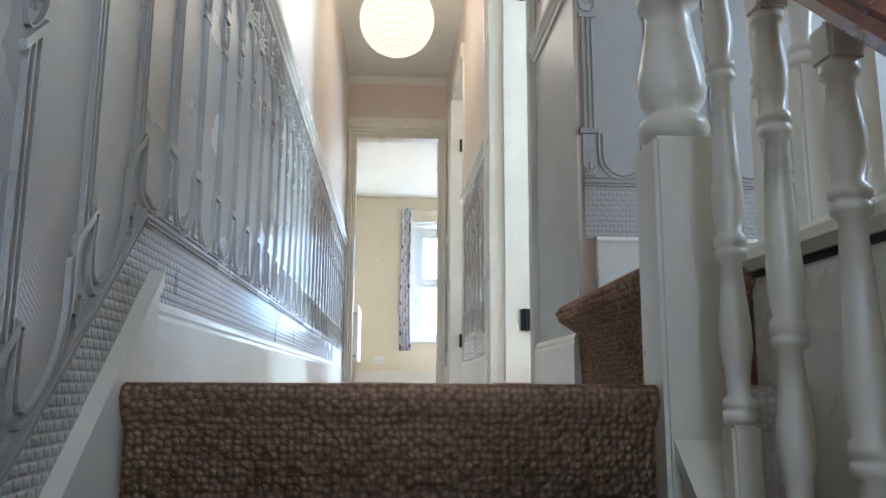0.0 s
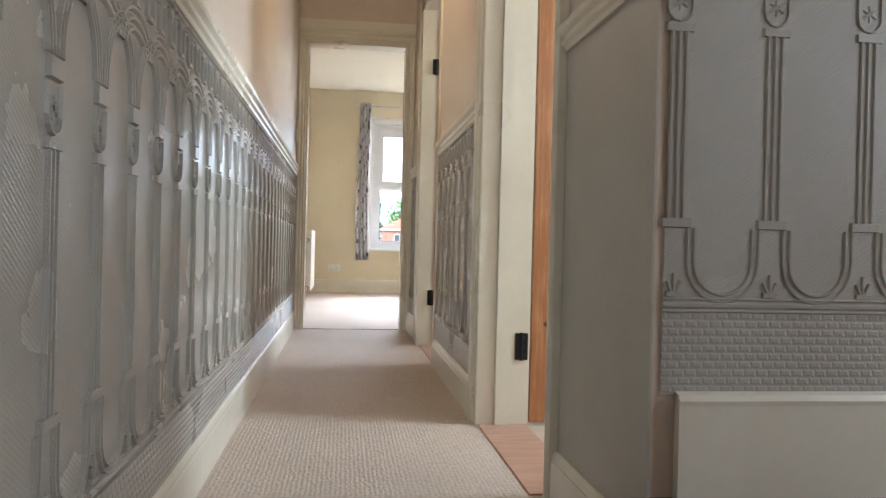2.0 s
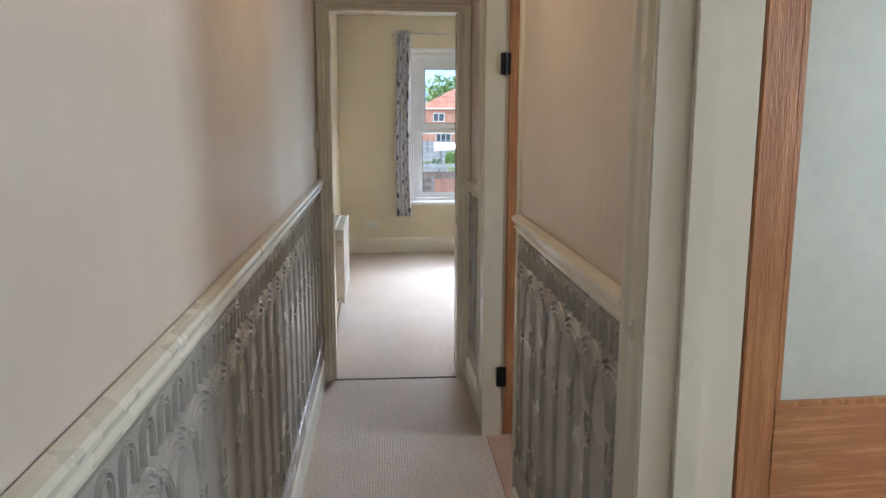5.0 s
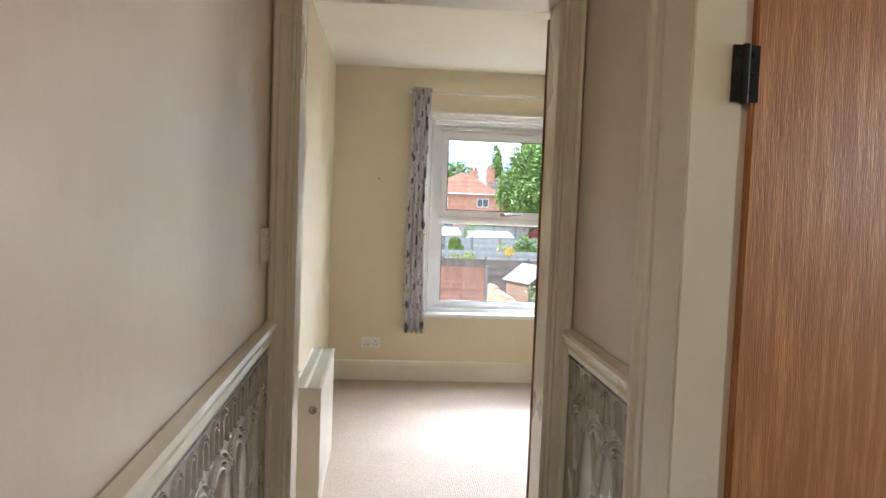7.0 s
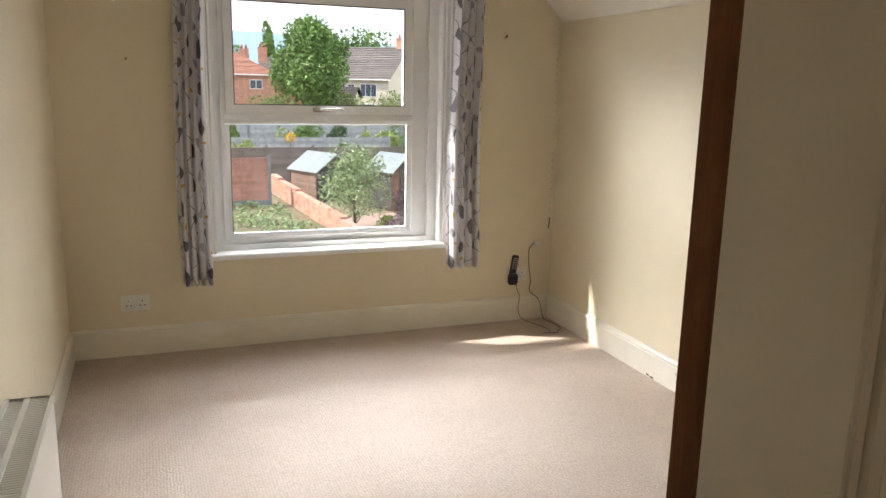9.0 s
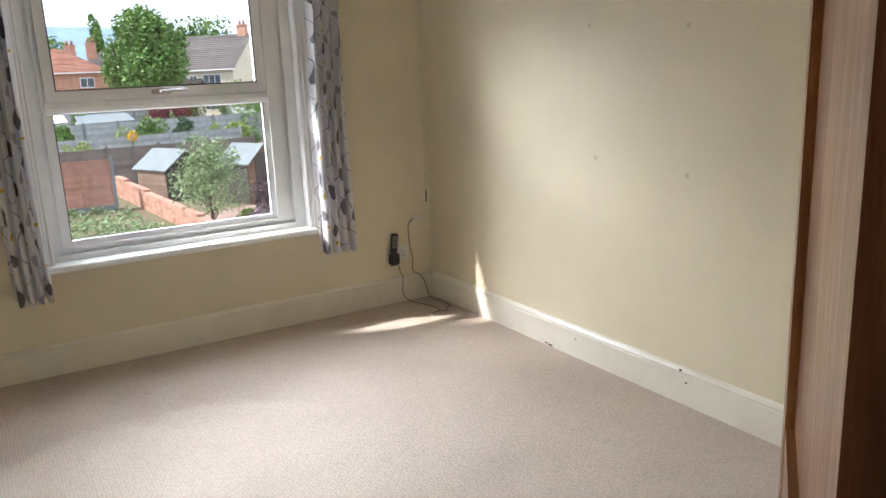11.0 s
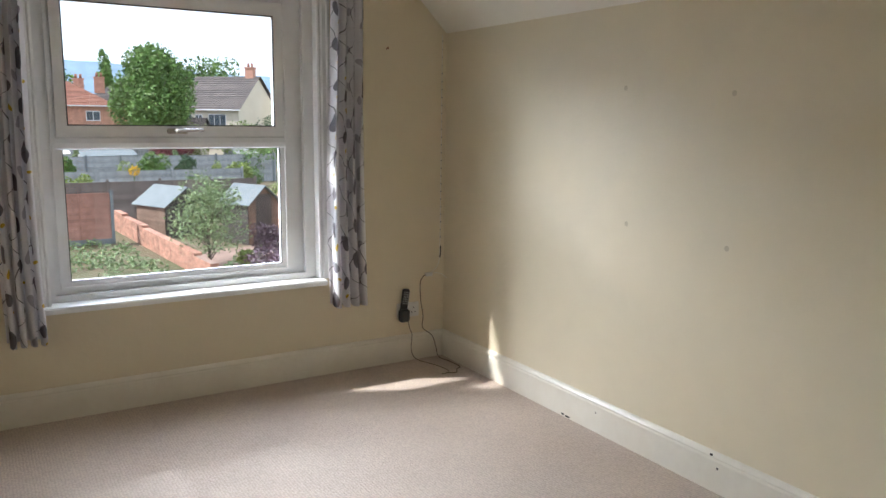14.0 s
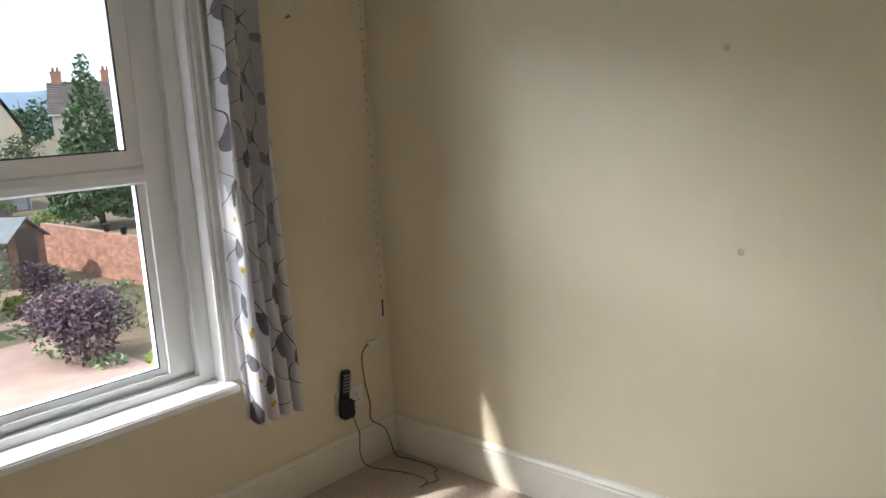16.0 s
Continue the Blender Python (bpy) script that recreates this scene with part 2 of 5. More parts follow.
LEAF = mat("mid_green_leaves", (0.17, 0.29, 0.06), 0.6, (0.10, 0.175, 0.036), 1.2, 0.5, island=0.45)
LEAFD = mat("dark_green_leaves", (0.065, 0.125, 0.05), 0.6, (0.044, 0.085, 0.034), 1.2, 0.5, island=0.45)
LEAFL = mat("light_green_leaves", (0.26, 0.33, 0.08), 0.6, (0.177, 0.224, 0.054), 1.2, 0.5, island=0.4)
LEAFA = mat("apple_green_leaves", (0.27, 0.36, 0.16), 0.55, (0.17, 0.23, 0.10), 1.2, 0.5, island=0.4)
LEAFC = mat("fir_needles", (0.11, 0.19, 0.075), 0.6, (0.07, 0.12, 0.05), 1.2, 0.5, island=0.4)
LEAFP = mat("purple_leaves", (0.1, 0.055, 0.075), 0.5, (0.068, 0.037, 0.051), 1.2, 0.5, island=0.5)
LEAFR = mat("dark_red_leaves", (0.17, 0.02, 0.035), 0.6, (0.116, 0.014, 0.024), 1.2, 0.5, island=0.4)
BARK = mat("grey_bark", (0.17, 0.14, 0.11), 0.9, (0.11, 0.09, 0.07), 8, 0.5)
YELLOW = mat("yellow_petals", (0.75, 0.45, 0.02), 0.6)
HILL = mat("hazy_blue_hills", (0.3, 0.4, 0.5), 1.0, (0.204, 0.272, 0.34), 0.003, 0.4, spec=0)


def glass(name, rough=0.0, tint=(1, 1, 1)):
    m = bpy.data.materials.new(name)
    m.use_nodes = True
    b = m.node_tree.nodes["Principled BSDF"]
    b.inputs["Base Color"].default_value = (*tint, 1)
    b.inputs["Transmission Weight"].default_value, b.inputs["Roughness"].default_value, b.inputs["IOR"].default_value = 1.0, rough, 1.45
    return m


GLASS = glass("clear_glass")
FROST = mat("frosted_glass", (0.80, 0.83, 0.78), 0.45)
_b = FROST.node_tree.nodes["Principled BSDF"]
_b.inputs["Transmission Weight"].default_value = 0.7
DARKGLASS = mat("dark_window_glass", (0.06, 0.08, 0.10), 0.08)


def emitter(name, color, strength, base=(0.8, 0.8, 0.8)):
    m = bpy.data.materials.new(name)
    m.use_nodes = True
    b = m.node_tree.nodes["Principled BSDF"]
    b.inputs["Base Color"].default_value = (*base, 1)
    b.inputs["Emission Color"].default_value, b.inputs["Emission Strength"].default_value = (*color, 1), strength
    return m


PAPER = emitter("glowing_rice_paper", (1.0, 0.70, 0.40), 0.17)
SHADE = mat("white_fabric_shade", (0.78, 0.74, 0.66), 0.8)


def curtain_material():
    m = mat("leaf_print_curtain", (0.88, 0.87, 0.89), 0.75, (0.83, 0.82, 0.84), 8, 0.3, 0.3, 300)
    n, l = m.node_tree.nodes, m.node_tree.links
    b = n["Principled BSDF"]
    src = b.inputs["Base Color"].links[0].from_socket
    uv = n.new("ShaderNodeUVMap")

    def calc(op, a, b=None):
        q = n.new("ShaderNodeMath")
        q.operation = op
        for k, v in enumerate((a, b)):
            if v is None:
                continue
            if isinstance(v, (int, float)):
                q.inputs[k].default_value = v
            else:
                l.new(v, q.inputs[k])
        return q.outputs[0]

    def ink(mask, col):
        mx = n.new("ShaderNodeMixRGB")
        l.new(mask, mx.inputs[0])
        l.new(src, mx.inputs[1])
        mx.inputs[2].default_value = (*col, 1)
        return mx.outputs[0]

    sep, wob, bend = n.new("ShaderNodeSeparateXYZ"), n.new("ShaderNodeTexNoise"), n.new("ShaderNodeVectorMath")
    wob.inputs["Scale"].default_value, wob.inputs["Detail"].default_value = 7.0, 1.0
    bend.operation, bend.inputs[1].default_value = "MULTIPLY_ADD", (0.11, 0.11, 0.0)
    l.new(uv.outputs[0], wob.inputs["Vector"])
    l.new(wob.outputs["Color"], bend.inputs[0])
    l.new(uv.outputs[0], bend.inputs[2])
    l.new(bend.outputs[0], sep.inputs[0])
    cu = calc("DIVIDE", sep.outputs["X"], 0.15)
    col_i = calc("FLOOR", cu)
    a = calc("SUBTRACT", calc("FRACT", cu), 0.5)
    cv = calc("ADD", calc("DIVIDE", sep.outputs["Y"], 0.19), calc("MULTIPLY", col_i, 0.37))
    b2 = calc("SUBTRACT", calc("FRACT", cv), 0.5)
    stem = calc("LESS_THAN", calc("ABSOLUTE", calc("ADD", a, calc("MULTIPLY", calc("SINE", calc("MULTIPLY", cv, 2 * math.pi)), 0.2))), 0.013)
    for du, dv, ru, rv, col in ((0.2, 0.1, 0.13, 0.2, (0.22, 0.205, 0.23)), (-0.27, -0.22, 0.10, 0.14, (0.5, 0.48, 0.52)), (0.30, -0.3, 0.05, 0.05, (0.70, 0.50, 0.08))):
        e = calc("ADD", calc("POWER", calc("ABSOLUTE", calc("DIVIDE", calc("SUBTRACT", a, du), ru)), 2.0), calc("POWER", calc("ABSOLUTE", calc("DIVIDE", calc("SUBTRACT", b2, dv), rv)), 1.5))
        src = ink(calc("LESS_THAN", e, 1.0), col)
    src = ink(stem, (0.17, 0.155, 0.17))
    l.new(src, b.inputs["Base Color"])
    tr, ms = n.new("ShaderNodeBsdfTranslucent"), n.new("ShaderNodeMixShader")
    ms.inputs[0].default_value = 0.45
    l.new(src, tr.inputs["Color"])
    l.new(b.outputs[0], ms.inputs[1])
    l.new(tr.outputs[0], ms.inputs[2])
    l.new(ms.outputs[0], n["Material Output"].inputs["Surface"])
    return m


CURTAIN = curtain_material()


# ---- mesh helpers ----
def part(name, bm, material, parent=None, label="", smooth=False):
    me = bpy.data.meshes.new(name)
    bm.to_mesh(me)
    bm.free()
    me.materials.append(material)
    if smooth:
        for p in me.polygons:
            p.use_smooth = True
    ob = new(name, me)
    ob.parent = parent
    if label:
        ob["label"] = label
    return ob


def raw(name, verts, faces, material, parent=None, label="", smooth=False):
    me = bpy.data.meshes.new(name)
    me.from_pydata(verts, [], faces)
    me.materials.append(material)
    if smooth:
        for p in me.polygons:
            p.use_smooth = True
    ob = new(name, me)
    ob.parent = parent
    if label:
        ob["label"] = label
    return ob


def thing(name, label, category, x=0, y=0, z=0, group="", rz=0):
    ob = new(name)
    ob.matrix_world = pose(x, y, z, 0, 0, rz)
    ob.empty_display_size = 0.1
    return tagged(ob, label, category, group)


def setting(ob, label, category=""):
    return tagged(ob, label, category, "", "structure")


def add_box(bm, x0, y0, z0, x1, y1, z1, m=None):
    base = Matrix.Translation(((x0 + x1) / 2, (y0 + y1) / 2, (z0 + z1) / 2)) @ Matrix.Diagonal((abs(x1 - x0), abs(y1 - y0), abs(z1 - z0), 1))
    return bmesh.ops.create_cube(bm, size=1, matrix=(m @ base) if m else base)["verts"]


def boxes(*bs, bevel=0.0, seg=2):
    bm = bmesh.new()
    for b in bs:
        add_box(bm, *b)
    if bevel:
        bmesh.ops.bevel(bm, geom=bm.edges[:], offset=bevel, segments=seg, affect="EDGES", clamp_overlap=True)
    return bm


def holed(axis, a0, a1, u0, u1, v0, v1, holes):
    """A wall slab: axis 'x' (u is y) or 'y' (u is x), from a0 to a1 thick, with holes (u0, u1, v0, v1)."""
    us = sorted({u0, u1, *[h[0] for h in holes], *[h[1] for h in holes]})
    vs = sorted({v0, v1, *[h[2] for h in holes], *[h[3] for h in holes]})
    us, vs = [u for u in us if u0 <= u <= u1], [v for v in vs if v0 <= v <= v1]
    solid = {}
    for i in range(len(us) - 1):
        for j in range(len(vs) - 1):
            cu, cv = (us[i] + us[i + 1]) / 2, (vs[j] + vs[j + 1]) / 2
            solid[i, j] = not any(h[0] < cu < h[1] and h[2] < cv < h[3] for h in holes)
    bm = bmesh.new()

    def P(a, u, v):
        return bm.verts.new((a, u, v) if axis == "x" else (u, a, v))

    for (i, j), s in solid.items():
        if not s:
            continue
        c = (us[i], us[i + 1], vs[j], vs[j + 1])
        bm.faces.new([P(a0, c[0], c[2]), P(a0, c[1], c[2]), P(a0, c[1], c[3]), P(a0, c[0], c[3])])
        bm.faces.new([P(a1, c[0], c[2]), P(a1, c[1], c[2]), P(a1, c[1], c[3]), P(a1, c[0], c[3])])
        for di, dj, e in ((-1, 0, (0, 2, 0, 3)), (1, 0, (1, 2, 1, 3)), (0, -1, (0, 2, 1, 2)), (0, 1, (0, 3, 1, 3))):
            if not solid.get((i + di, j + dj), False):
                bm.faces.new([P(a0, c[e[0]], c[e[1]]), P(a0, c[e[2]], c[e[3]]), P(a1, c[e[2]], c[e[3]]), P(a1, c[e[0]], c[e[1]])])
    bmesh.ops.remove_doubles(bm, verts=bm.verts[:], dist=1e-5)
    bmesh.ops.recalc_face_normals(bm, faces=bm.faces[:])
    return bm


def moulding(profile, start, end, out, up=(0, 0, 1)):
    """A profile of (depth, height) run from start to end; out: the way it stands off the wall."""
    bm = bmesh.new()
    s, e, o, u = Vector(start), Vector(end), Vector(out), Vector(up)
    rings = [[bm.verts.new(p + o * d + u * h) for d, h in profile] for p in (s, e)]
    k = len(profile)
    for i in range(k):
        bm.faces.new([rings[0][i], rings[0][(i + 1) % k], rings[1][(i + 1) % k], rings[1][i]])
    bm.faces.new(rings[0])
    bm.faces.new(rings[1][::-1])
    bmesh.ops.recalc_face_normals(bm, faces=bm.faces[:])
    return bm


def lathe(profile, seg=20, bm=None, m=None):
    bm = bm or bmesh.new()
    rings = []
    for r, z in profile:
        ring = []
        for i in range(seg):
            a = 2 * math.pi * i / seg
            p = Vector((r * math.cos(a), r * math.sin(a), z))
            ring.append(bm.verts.new(m @ p if m else p))
        rings.append(ring)
    for a, b in zip(rings, rings[1:]):
        for i in range(seg):
            bm.faces.new([a[i], a[(i + 1) % seg], b[(i + 1) % seg], b[i]])
    if profile[0][0] > 1e-4:
        bm.faces.new(rings[0][::-1])
    if profile[-1][0] > 1e-4:
        bm.faces.new(rings[-1])
    return bm


def tube(points, r, seg=8, bm=None):
    """A round tube along points; r: one radius or one a point."""
    bm = bm or bmesh.new()
    pts = [Vector(p) for p in points]
    rs = r if isinstance(r, (list, tuple)) else [r] * len(pts)
    prev, rings = None, []
    for i, p in enumerate(pts):
        d = (pts[min(i + 1, len(pts) - 1)] - pts[max(i - 1, 0)]).normalized()
        n = d.orthogonal().normalized() if prev is None else (prev - d * prev.dot(d)).normalized()
        prev = n
        b = d.cross(n)
        rings.append([bm.verts.new(p + (n * math.cos(2 * math.pi * k / seg) + b * math.sin(2 * math.pi * k / seg)) * rs[i]) for k in range(seg)])
    for a, b in zip(rings, rings[1:]):
        for k in range(seg):
            bm.faces.new([a[k], a[(k + 1) % seg], b[(k + 1) % seg], b[k]])
    bm.faces.new(rings[0][::-1])
    bm.faces.new(rings[-1])
    return bm


def smooth_line(pts, n=8):
    out = []
    P = [Vector(p) for p in pts]
    for i in range(len(P) - 1):
        a, b, c, d = P[max(i - 1, 0)], P[i], P[i + 1], P[min(i + 2, len(P) - 1)]
        for k in range(n):
            t = k / n
            out.append(0.5 * ((2 * b) + (c - a) * t + (2 * a - 5 * b + 4 * c - d) * t * t + (3 * b - a - 3 * c + d) * t ** 3))
    return out + [P[-1]]


# ---- large structure ----
H = 2.48          # ceiling over the corridor
XL, XR = -0.06, 0.745
RISE, GOING, EDGE = 0.195, 0.215, 0.948
SLOPE = RISE / GOING
YB0, YB1 = 5.95, 6.08    # partition before the bedroom
BX0, BX1, BY1, BH = -0.17, 2.712, 9.995, 2.45

# floors
floor_landing = setting(part("floor_landing", boxes((XL, EDGE + 0.03, -0.2, 0.90, YB0 + 0.06, 0.0)), CARPET), "beige woven carpet on the narrow landing", "floor")
floor_bedroom = setting(part("floor_bedroom", boxes((BX0 - 0.02, YB0 + 0.06, -0.2, BX1 + 0.02, BY1 + 0.02, 0.0)), CARPET), "beige woven carpet over the bedroom floor", "floor")
part("threshold_strip", boxes((-0.002, YB0 - 0.004, 0.0, 0.672, YB0 + 0.012, 0.003)), DARKGAP, floor_landing, "dark joint between two carpets")
floor_bath = setting(part("floor_side_room", boxes((0.90, 1.89, -0.2, 2.85, 5.95, -0.004)), LINO), "pale patterned floor of the side rooms", "floor")
setting(part("threshold_1", boxes((0.735, 2.37, -0.01, 0.90, 3.11, 0.004), bevel=0.003), THRESH), "worn pinkish threshold board under the door", "threshold")
setting(part("threshold_2", boxes((0.735, 4.43, -0.01, 0.90, 5.15, 0.004), bevel=0.003), THRESH), "worn pinkish threshold board under the door", "threshold")

# walls
wall_left = setting(part("wall_left", boxes((-0.32, -2.7, -2.9, XL, YB0, H)), PINK), "corridor wall in pinkish satin paint above a grey embossed dado", "wall")
wall_bed = setting(part("wall_bedroom_door", holed("y", YB0, YB1, -0.32, 2.85, 0, H, [(0.0, 0.69, -1, 1.985)]), PINK), "painted partition with the bedroom doorway", "wall")
wall_right = setting(part("wall_right", holed("x", XR, 0.875, 3.11, YB0, 0, H, [(4.43, 5.15, -1, 2.0)]), PINK), "corridor wall in pinkish satin paint with a doorway", "wall")
wall_near = setting(part("wall_right_near", holed("x", 0.785, 0.875, 1.77, 3.11, -0.2, H, [(2.37, 3.12, -1, 2.0)]), PINK), "short pinkish wall with plain grey dado beside a doorway", "wall")
wall_step = setting(part("wall_step", boxes((0.875, 1.77, -2.9, 2.85, 1.89, H)), PINK), "pinkish wall over grey embossed dado behind the step", "wall")
wall_back = setting(part("wall_back", holed("y", -2.85, -2.7, -0.32, 2.97, -2.9, H, [(0.0, 0.7, 0.35, 1.45)]), PINK), "plain painted wall at the foot of the stairs", "wall")
wall_side = setting(part("wall_side", holed("x", 2.85, 2.97, -2.7, YB0, -2.9, H, [(0.2, 1.0, 1.0, 2.0), (2.2, 3.0, 1.3, 2.0), (4.4, 5.2, 1.3, 2.0)]), PINK), "plain outer wall with three small windows", "wall")
floor_hall = setting(part("floor_hall", boxes((-0.32, -2.7, -3.0, 2.85, 1.77, -2.9)), LINO), "hall floor at the foot of the stairs", "floor")
wall_hall = setting(part("wall_hall", boxes((0.93, -2.7, -2.9, 1.03, 1.77, -0.14)), TAN), "tan wall of the hall under the stairs", "wall")
setting(part("wall_divider", boxes((0.875, 4.2, 0, 2.85, 4.3, H)), CEIL), "plain white wall between the side rooms", "wall")
ceiling = setting(part("ceiling_corridor", boxes((-0.32, -2.85, H, 2.97, YB1, H + 0.1)), CEIL), "white painted ceiling over the stairs and corridor", "ceiling")
part("cornice", moulding([(0, 0), (0.045, 0), (0.04, -0.012), (0.014, -0.04), (0, -0.05)], (XL, YB0, H), (XR, YB0, H), (0, -1, 0)), CEIL, ceiling)

# bedroom shell
WX0, WX1, WZ0, WZ1 = 0.605, 1.915, 0.545, 2.06
wall_window = setting(part("wall_window", holed("y", BY1, BY1 + 0.30, BX0 - 0.15, 2.85, -0.2, 2.6, [(WX0 - 0.011, WX1 + 0.011, WZ0 - 0.02, WZ1 + 0.011)]), CREAM), "cream painted bedroom wall around the window", "wall")
wall_bl = setting(part("wall_bedroom_radiator", boxes((BX0 - 0.15, YB1, -0.2, BX0, BY1, 2.6)), CREAM), "cream painted bedroom wall behind the radiator", "wall")
wall_br = setting(part("wall_bedroom_bare", boxes((BX1, YB1, -0.2, BX1 + 0.15, BY1, 2.6)), CREAM), "bare cream bedroom wall with faint marks", "wall")
setting(part("wall_bedroom_lining", holed("y", YB1, YB1 + 0.006, BX0, BX1, 0, 2.5, [(0.0, 0.69, -1, 1.985)]), CREAM), "cream painted inner face of the partition", "wall")
bm = bmesh.new()
prof = [(BX0 - 0.1, BH), (2.145, BH), (BX1 + 0.04, 1.893 - 0.04), (BX1 + 0.12, 1.9), (2.2, 2.6), (BX0 - 0.1, 2.6)]
ra = [bm.verts.new((x, YB1 + 0.006, z)) for x, z in prof]
rb = [bm.verts.new((x, BY1 + 0.001, z)) for x, z in prof]
for i in range(6):
    bm.faces.new([ra[i], ra[(i + 1) % 6], rb[(i + 1) % 6], rb[i]])
bm.faces.new(ra), bm.faces.new(rb)
bmesh.ops.recalc_face_normals(bm, faces=bm.faces[:])
setting(part("ceiling_bedroom", bm, CEIL), "off-white bedroom ceiling sloping down at one side", "ceiling")

# ---- stairs ----
stairs = setting(thing("stairs", "straight carpeted stairs with white strings", "stairs"), "straight carpeted stairs with white strings", "stairs")
SX0, SX1 = -0.035, 0.70


def carpet_step(y_front, z_top, depth, x0=SX0, x1=SX1, drop=RISE):
    """A carpeted riser with a rounded nosing and its tread behind."""
    bm = bmesh.new()
    prof = [(0.012, -drop), (0.006, -0.06), (-0.012, -0.038), (-0.02, -0.02), (-0.014, -0.006), (0.0, 0.0), (depth, 0.0), (depth, -drop)]
    a = [bm.verts.new((x0, y_front + d, z_top + h)) for d, h in prof]
    b = [bm.verts.new((x1, y_front + d, z_top + h)) for d, h in prof]
    for i in range(len(prof)):
        bm.faces.new([a[i], a[(i + 1) % len(prof)], b[(i + 1) % len(prof)], b[i]])
    bm.faces.new(a), bm.faces.new(b)
    bmesh.ops.recalc_face_normals(bm, faces=bm.faces[:])
    return bm


for k in range(14):
    part("step", carpet_step(EDGE - GOING * k, -RISE * k + 0.001, GOING + 0.02 if k else 0.03, SX0 if k else XL), STAIR, stairs, "", True)


def sloped(x0, x1, y0, y1, lo, hi, at=EDGE):
    """A board between x0 and x1 that follows the stairs: its lower and upper edge at y = at are lo and hi."""
    bm = bmesh.new()
    v = [bm.verts.new((x, y, (y - at) * SLOPE + h)) for x in (x0, x1) for y, h in ((y0, lo), (y1, lo), (y1, hi), (y0, hi))]
    for f in ((0, 1, 2, 3), (4, 7, 6, 5), (0, 4, 5, 1), (1, 5, 6, 2), (2, 6, 7, 3), (3, 7, 4, 0)):
        bm.faces.new([v[i] for i in f])
    bmesh.ops.recalc_face_normals(bm, faces=bm.faces[:])
    return bm


part("wall_string", sloped(XL, SX0, -2.2, 1.075, -0.32, 0.02), GLOSS, stairs)
part("string_cap", sloped(XL, SX0 + 0.003, -2.2, 1.085, 0.02, 0.045), GLOSS, stairs)
part("outer_string", sloped(SX1, SX1 + 0.035, -2.2, 0.935, -0.42, -0.06), GLOSS, stairs)
part("outer_string_cap", sloped(SX1 - 0.01, SX1 + 0.075, -2.2, 0.935, -0.06, -0.035), GLOSS, stairs)

# raised side landing with its step
raised = setting(thing("floor_raised", "carpeted side landing one step up", "floor"), "carpeted side landing one step up", "floor")
bm = bmesh.new()
outline = [(0.745, 1.77), (0.728, 1.10), (0.775, 1.06), (0.89, 1.03), (0.89, -2.7), (2.85, -2.7), (2.85, 1.77)]
levels = [(0.030, 0.001), (0.024, 0.12), (-0.012, 0.150), (-0.020, 0.172), (-0.010, 0.188), (0.012, 0.192)]
rings = [[bm.verts.new((x + (d * 1.3 if i < 2 else 0) , y + (d * 1.2 if i in (2, 3) else 0), z)) for i, (x, y) in enumerate(outline)] for d, z in levels]
for a, b in zip(rings, rings[1:]):
    for i in range(len(outline)):
        bm.faces.new([a[i], a[(i + 1) % len(outline)], b[(i + 1) % len(outline)], b[i]])
bm.faces.new(rings[-1])
bmesh.ops.recalc_face_normals(bm, faces=bm.faces[:])
part("carpet", bm, STAIR, raised, "brown looped carpet over a rounded step edge", True)
part("fascia", boxes((0.868, -2.7, -0.14, 0.888, 1.03, 0.165)), GLOSS, raised)
part("nosing", moulding([(0.0, 0.17), (-0.03, 0.172), (-0.042, 0.186), (-0.042, 0.20), (-0.03, 0.212), (0.03, 0.212), (0.03, 0.17)], (0.888, -2.7, 0), (0.888, 1.04, 0), (1, 0, 0)), GLOSS, raised)
part("shadow_gap", boxes((0.862, -2.7, 0.162, 0.88, 1.03, 0.171)), DARKGAP, raised)


# turned posts
def turned(z0, z1, r, seg=18):
    """Profile of a turned post between two square blocks."""
    h = z1 - z0
    shape = [(0, 0.95), (0.01, 1.02), (0.025, 1.02), (0.03, 0.85), (0.035, 1.0), (0.05, 1.0), (0.06, 0.68), (0.10, 0.75), (0.16, 1.0), (0.20, 0.98), (0.28, 0.75), (0.34, 0.62),
             (0.35, 0.98), (0.365, 0.98), (0.37, 0.8), (0.375, 1.0), (0.395, 1.0), (0.405, 0.75), (0.44, 0.95), (0.50, 0.98), (0.62, 0.8), (0.74, 0.62),
             (0.75, 0.95), (0.765, 0.95), (0.77, 0.78), (0.775, 0.98), (0.79, 0.98), (0.80, 0.7), (0.84, 0.9), (0.88, 0.98), (0.93, 0.8), (0.97, 0.66), (0.98, 0.95), (1, 0.95)]
    return [(r * k, z0 + h * t) for t, k in shape]


newel = thing("newel_post", "cream painted turned newel post at the stair head", "newel post", 0.727, 0.955, 0.0)
part("lower_block", boxes((-0.046, -0.046, -0.75, 0.046, 0.046, 0.35), bevel=0.006), GLOSS, newel)
part("turned_shaft", lathe([(0.04, 0.35), (0.048, 0.358), (0.052, 0.370), (0.048, 0.384), (0.038, 0.388), (0.036, 0.396), (0.046, 0.412), (0.051, 0.432), (0.049, 0.455), (0.041, 0.495), (0.034, 0.53), (0.031, 0.56), (0.046, 0.568), (0.046, 0.583), (0.033, 0.59), (0.034, 0.602), (0.05, 0.612), (0.05, 0.628), (0.04, 0.632)], 28), GLOSS, newel, "", True)
part("upper_block", boxes((-0.048, -0.048, 0.63, 0.048, 0.048, 0.98), bevel=0.008), GLOSS, newel)
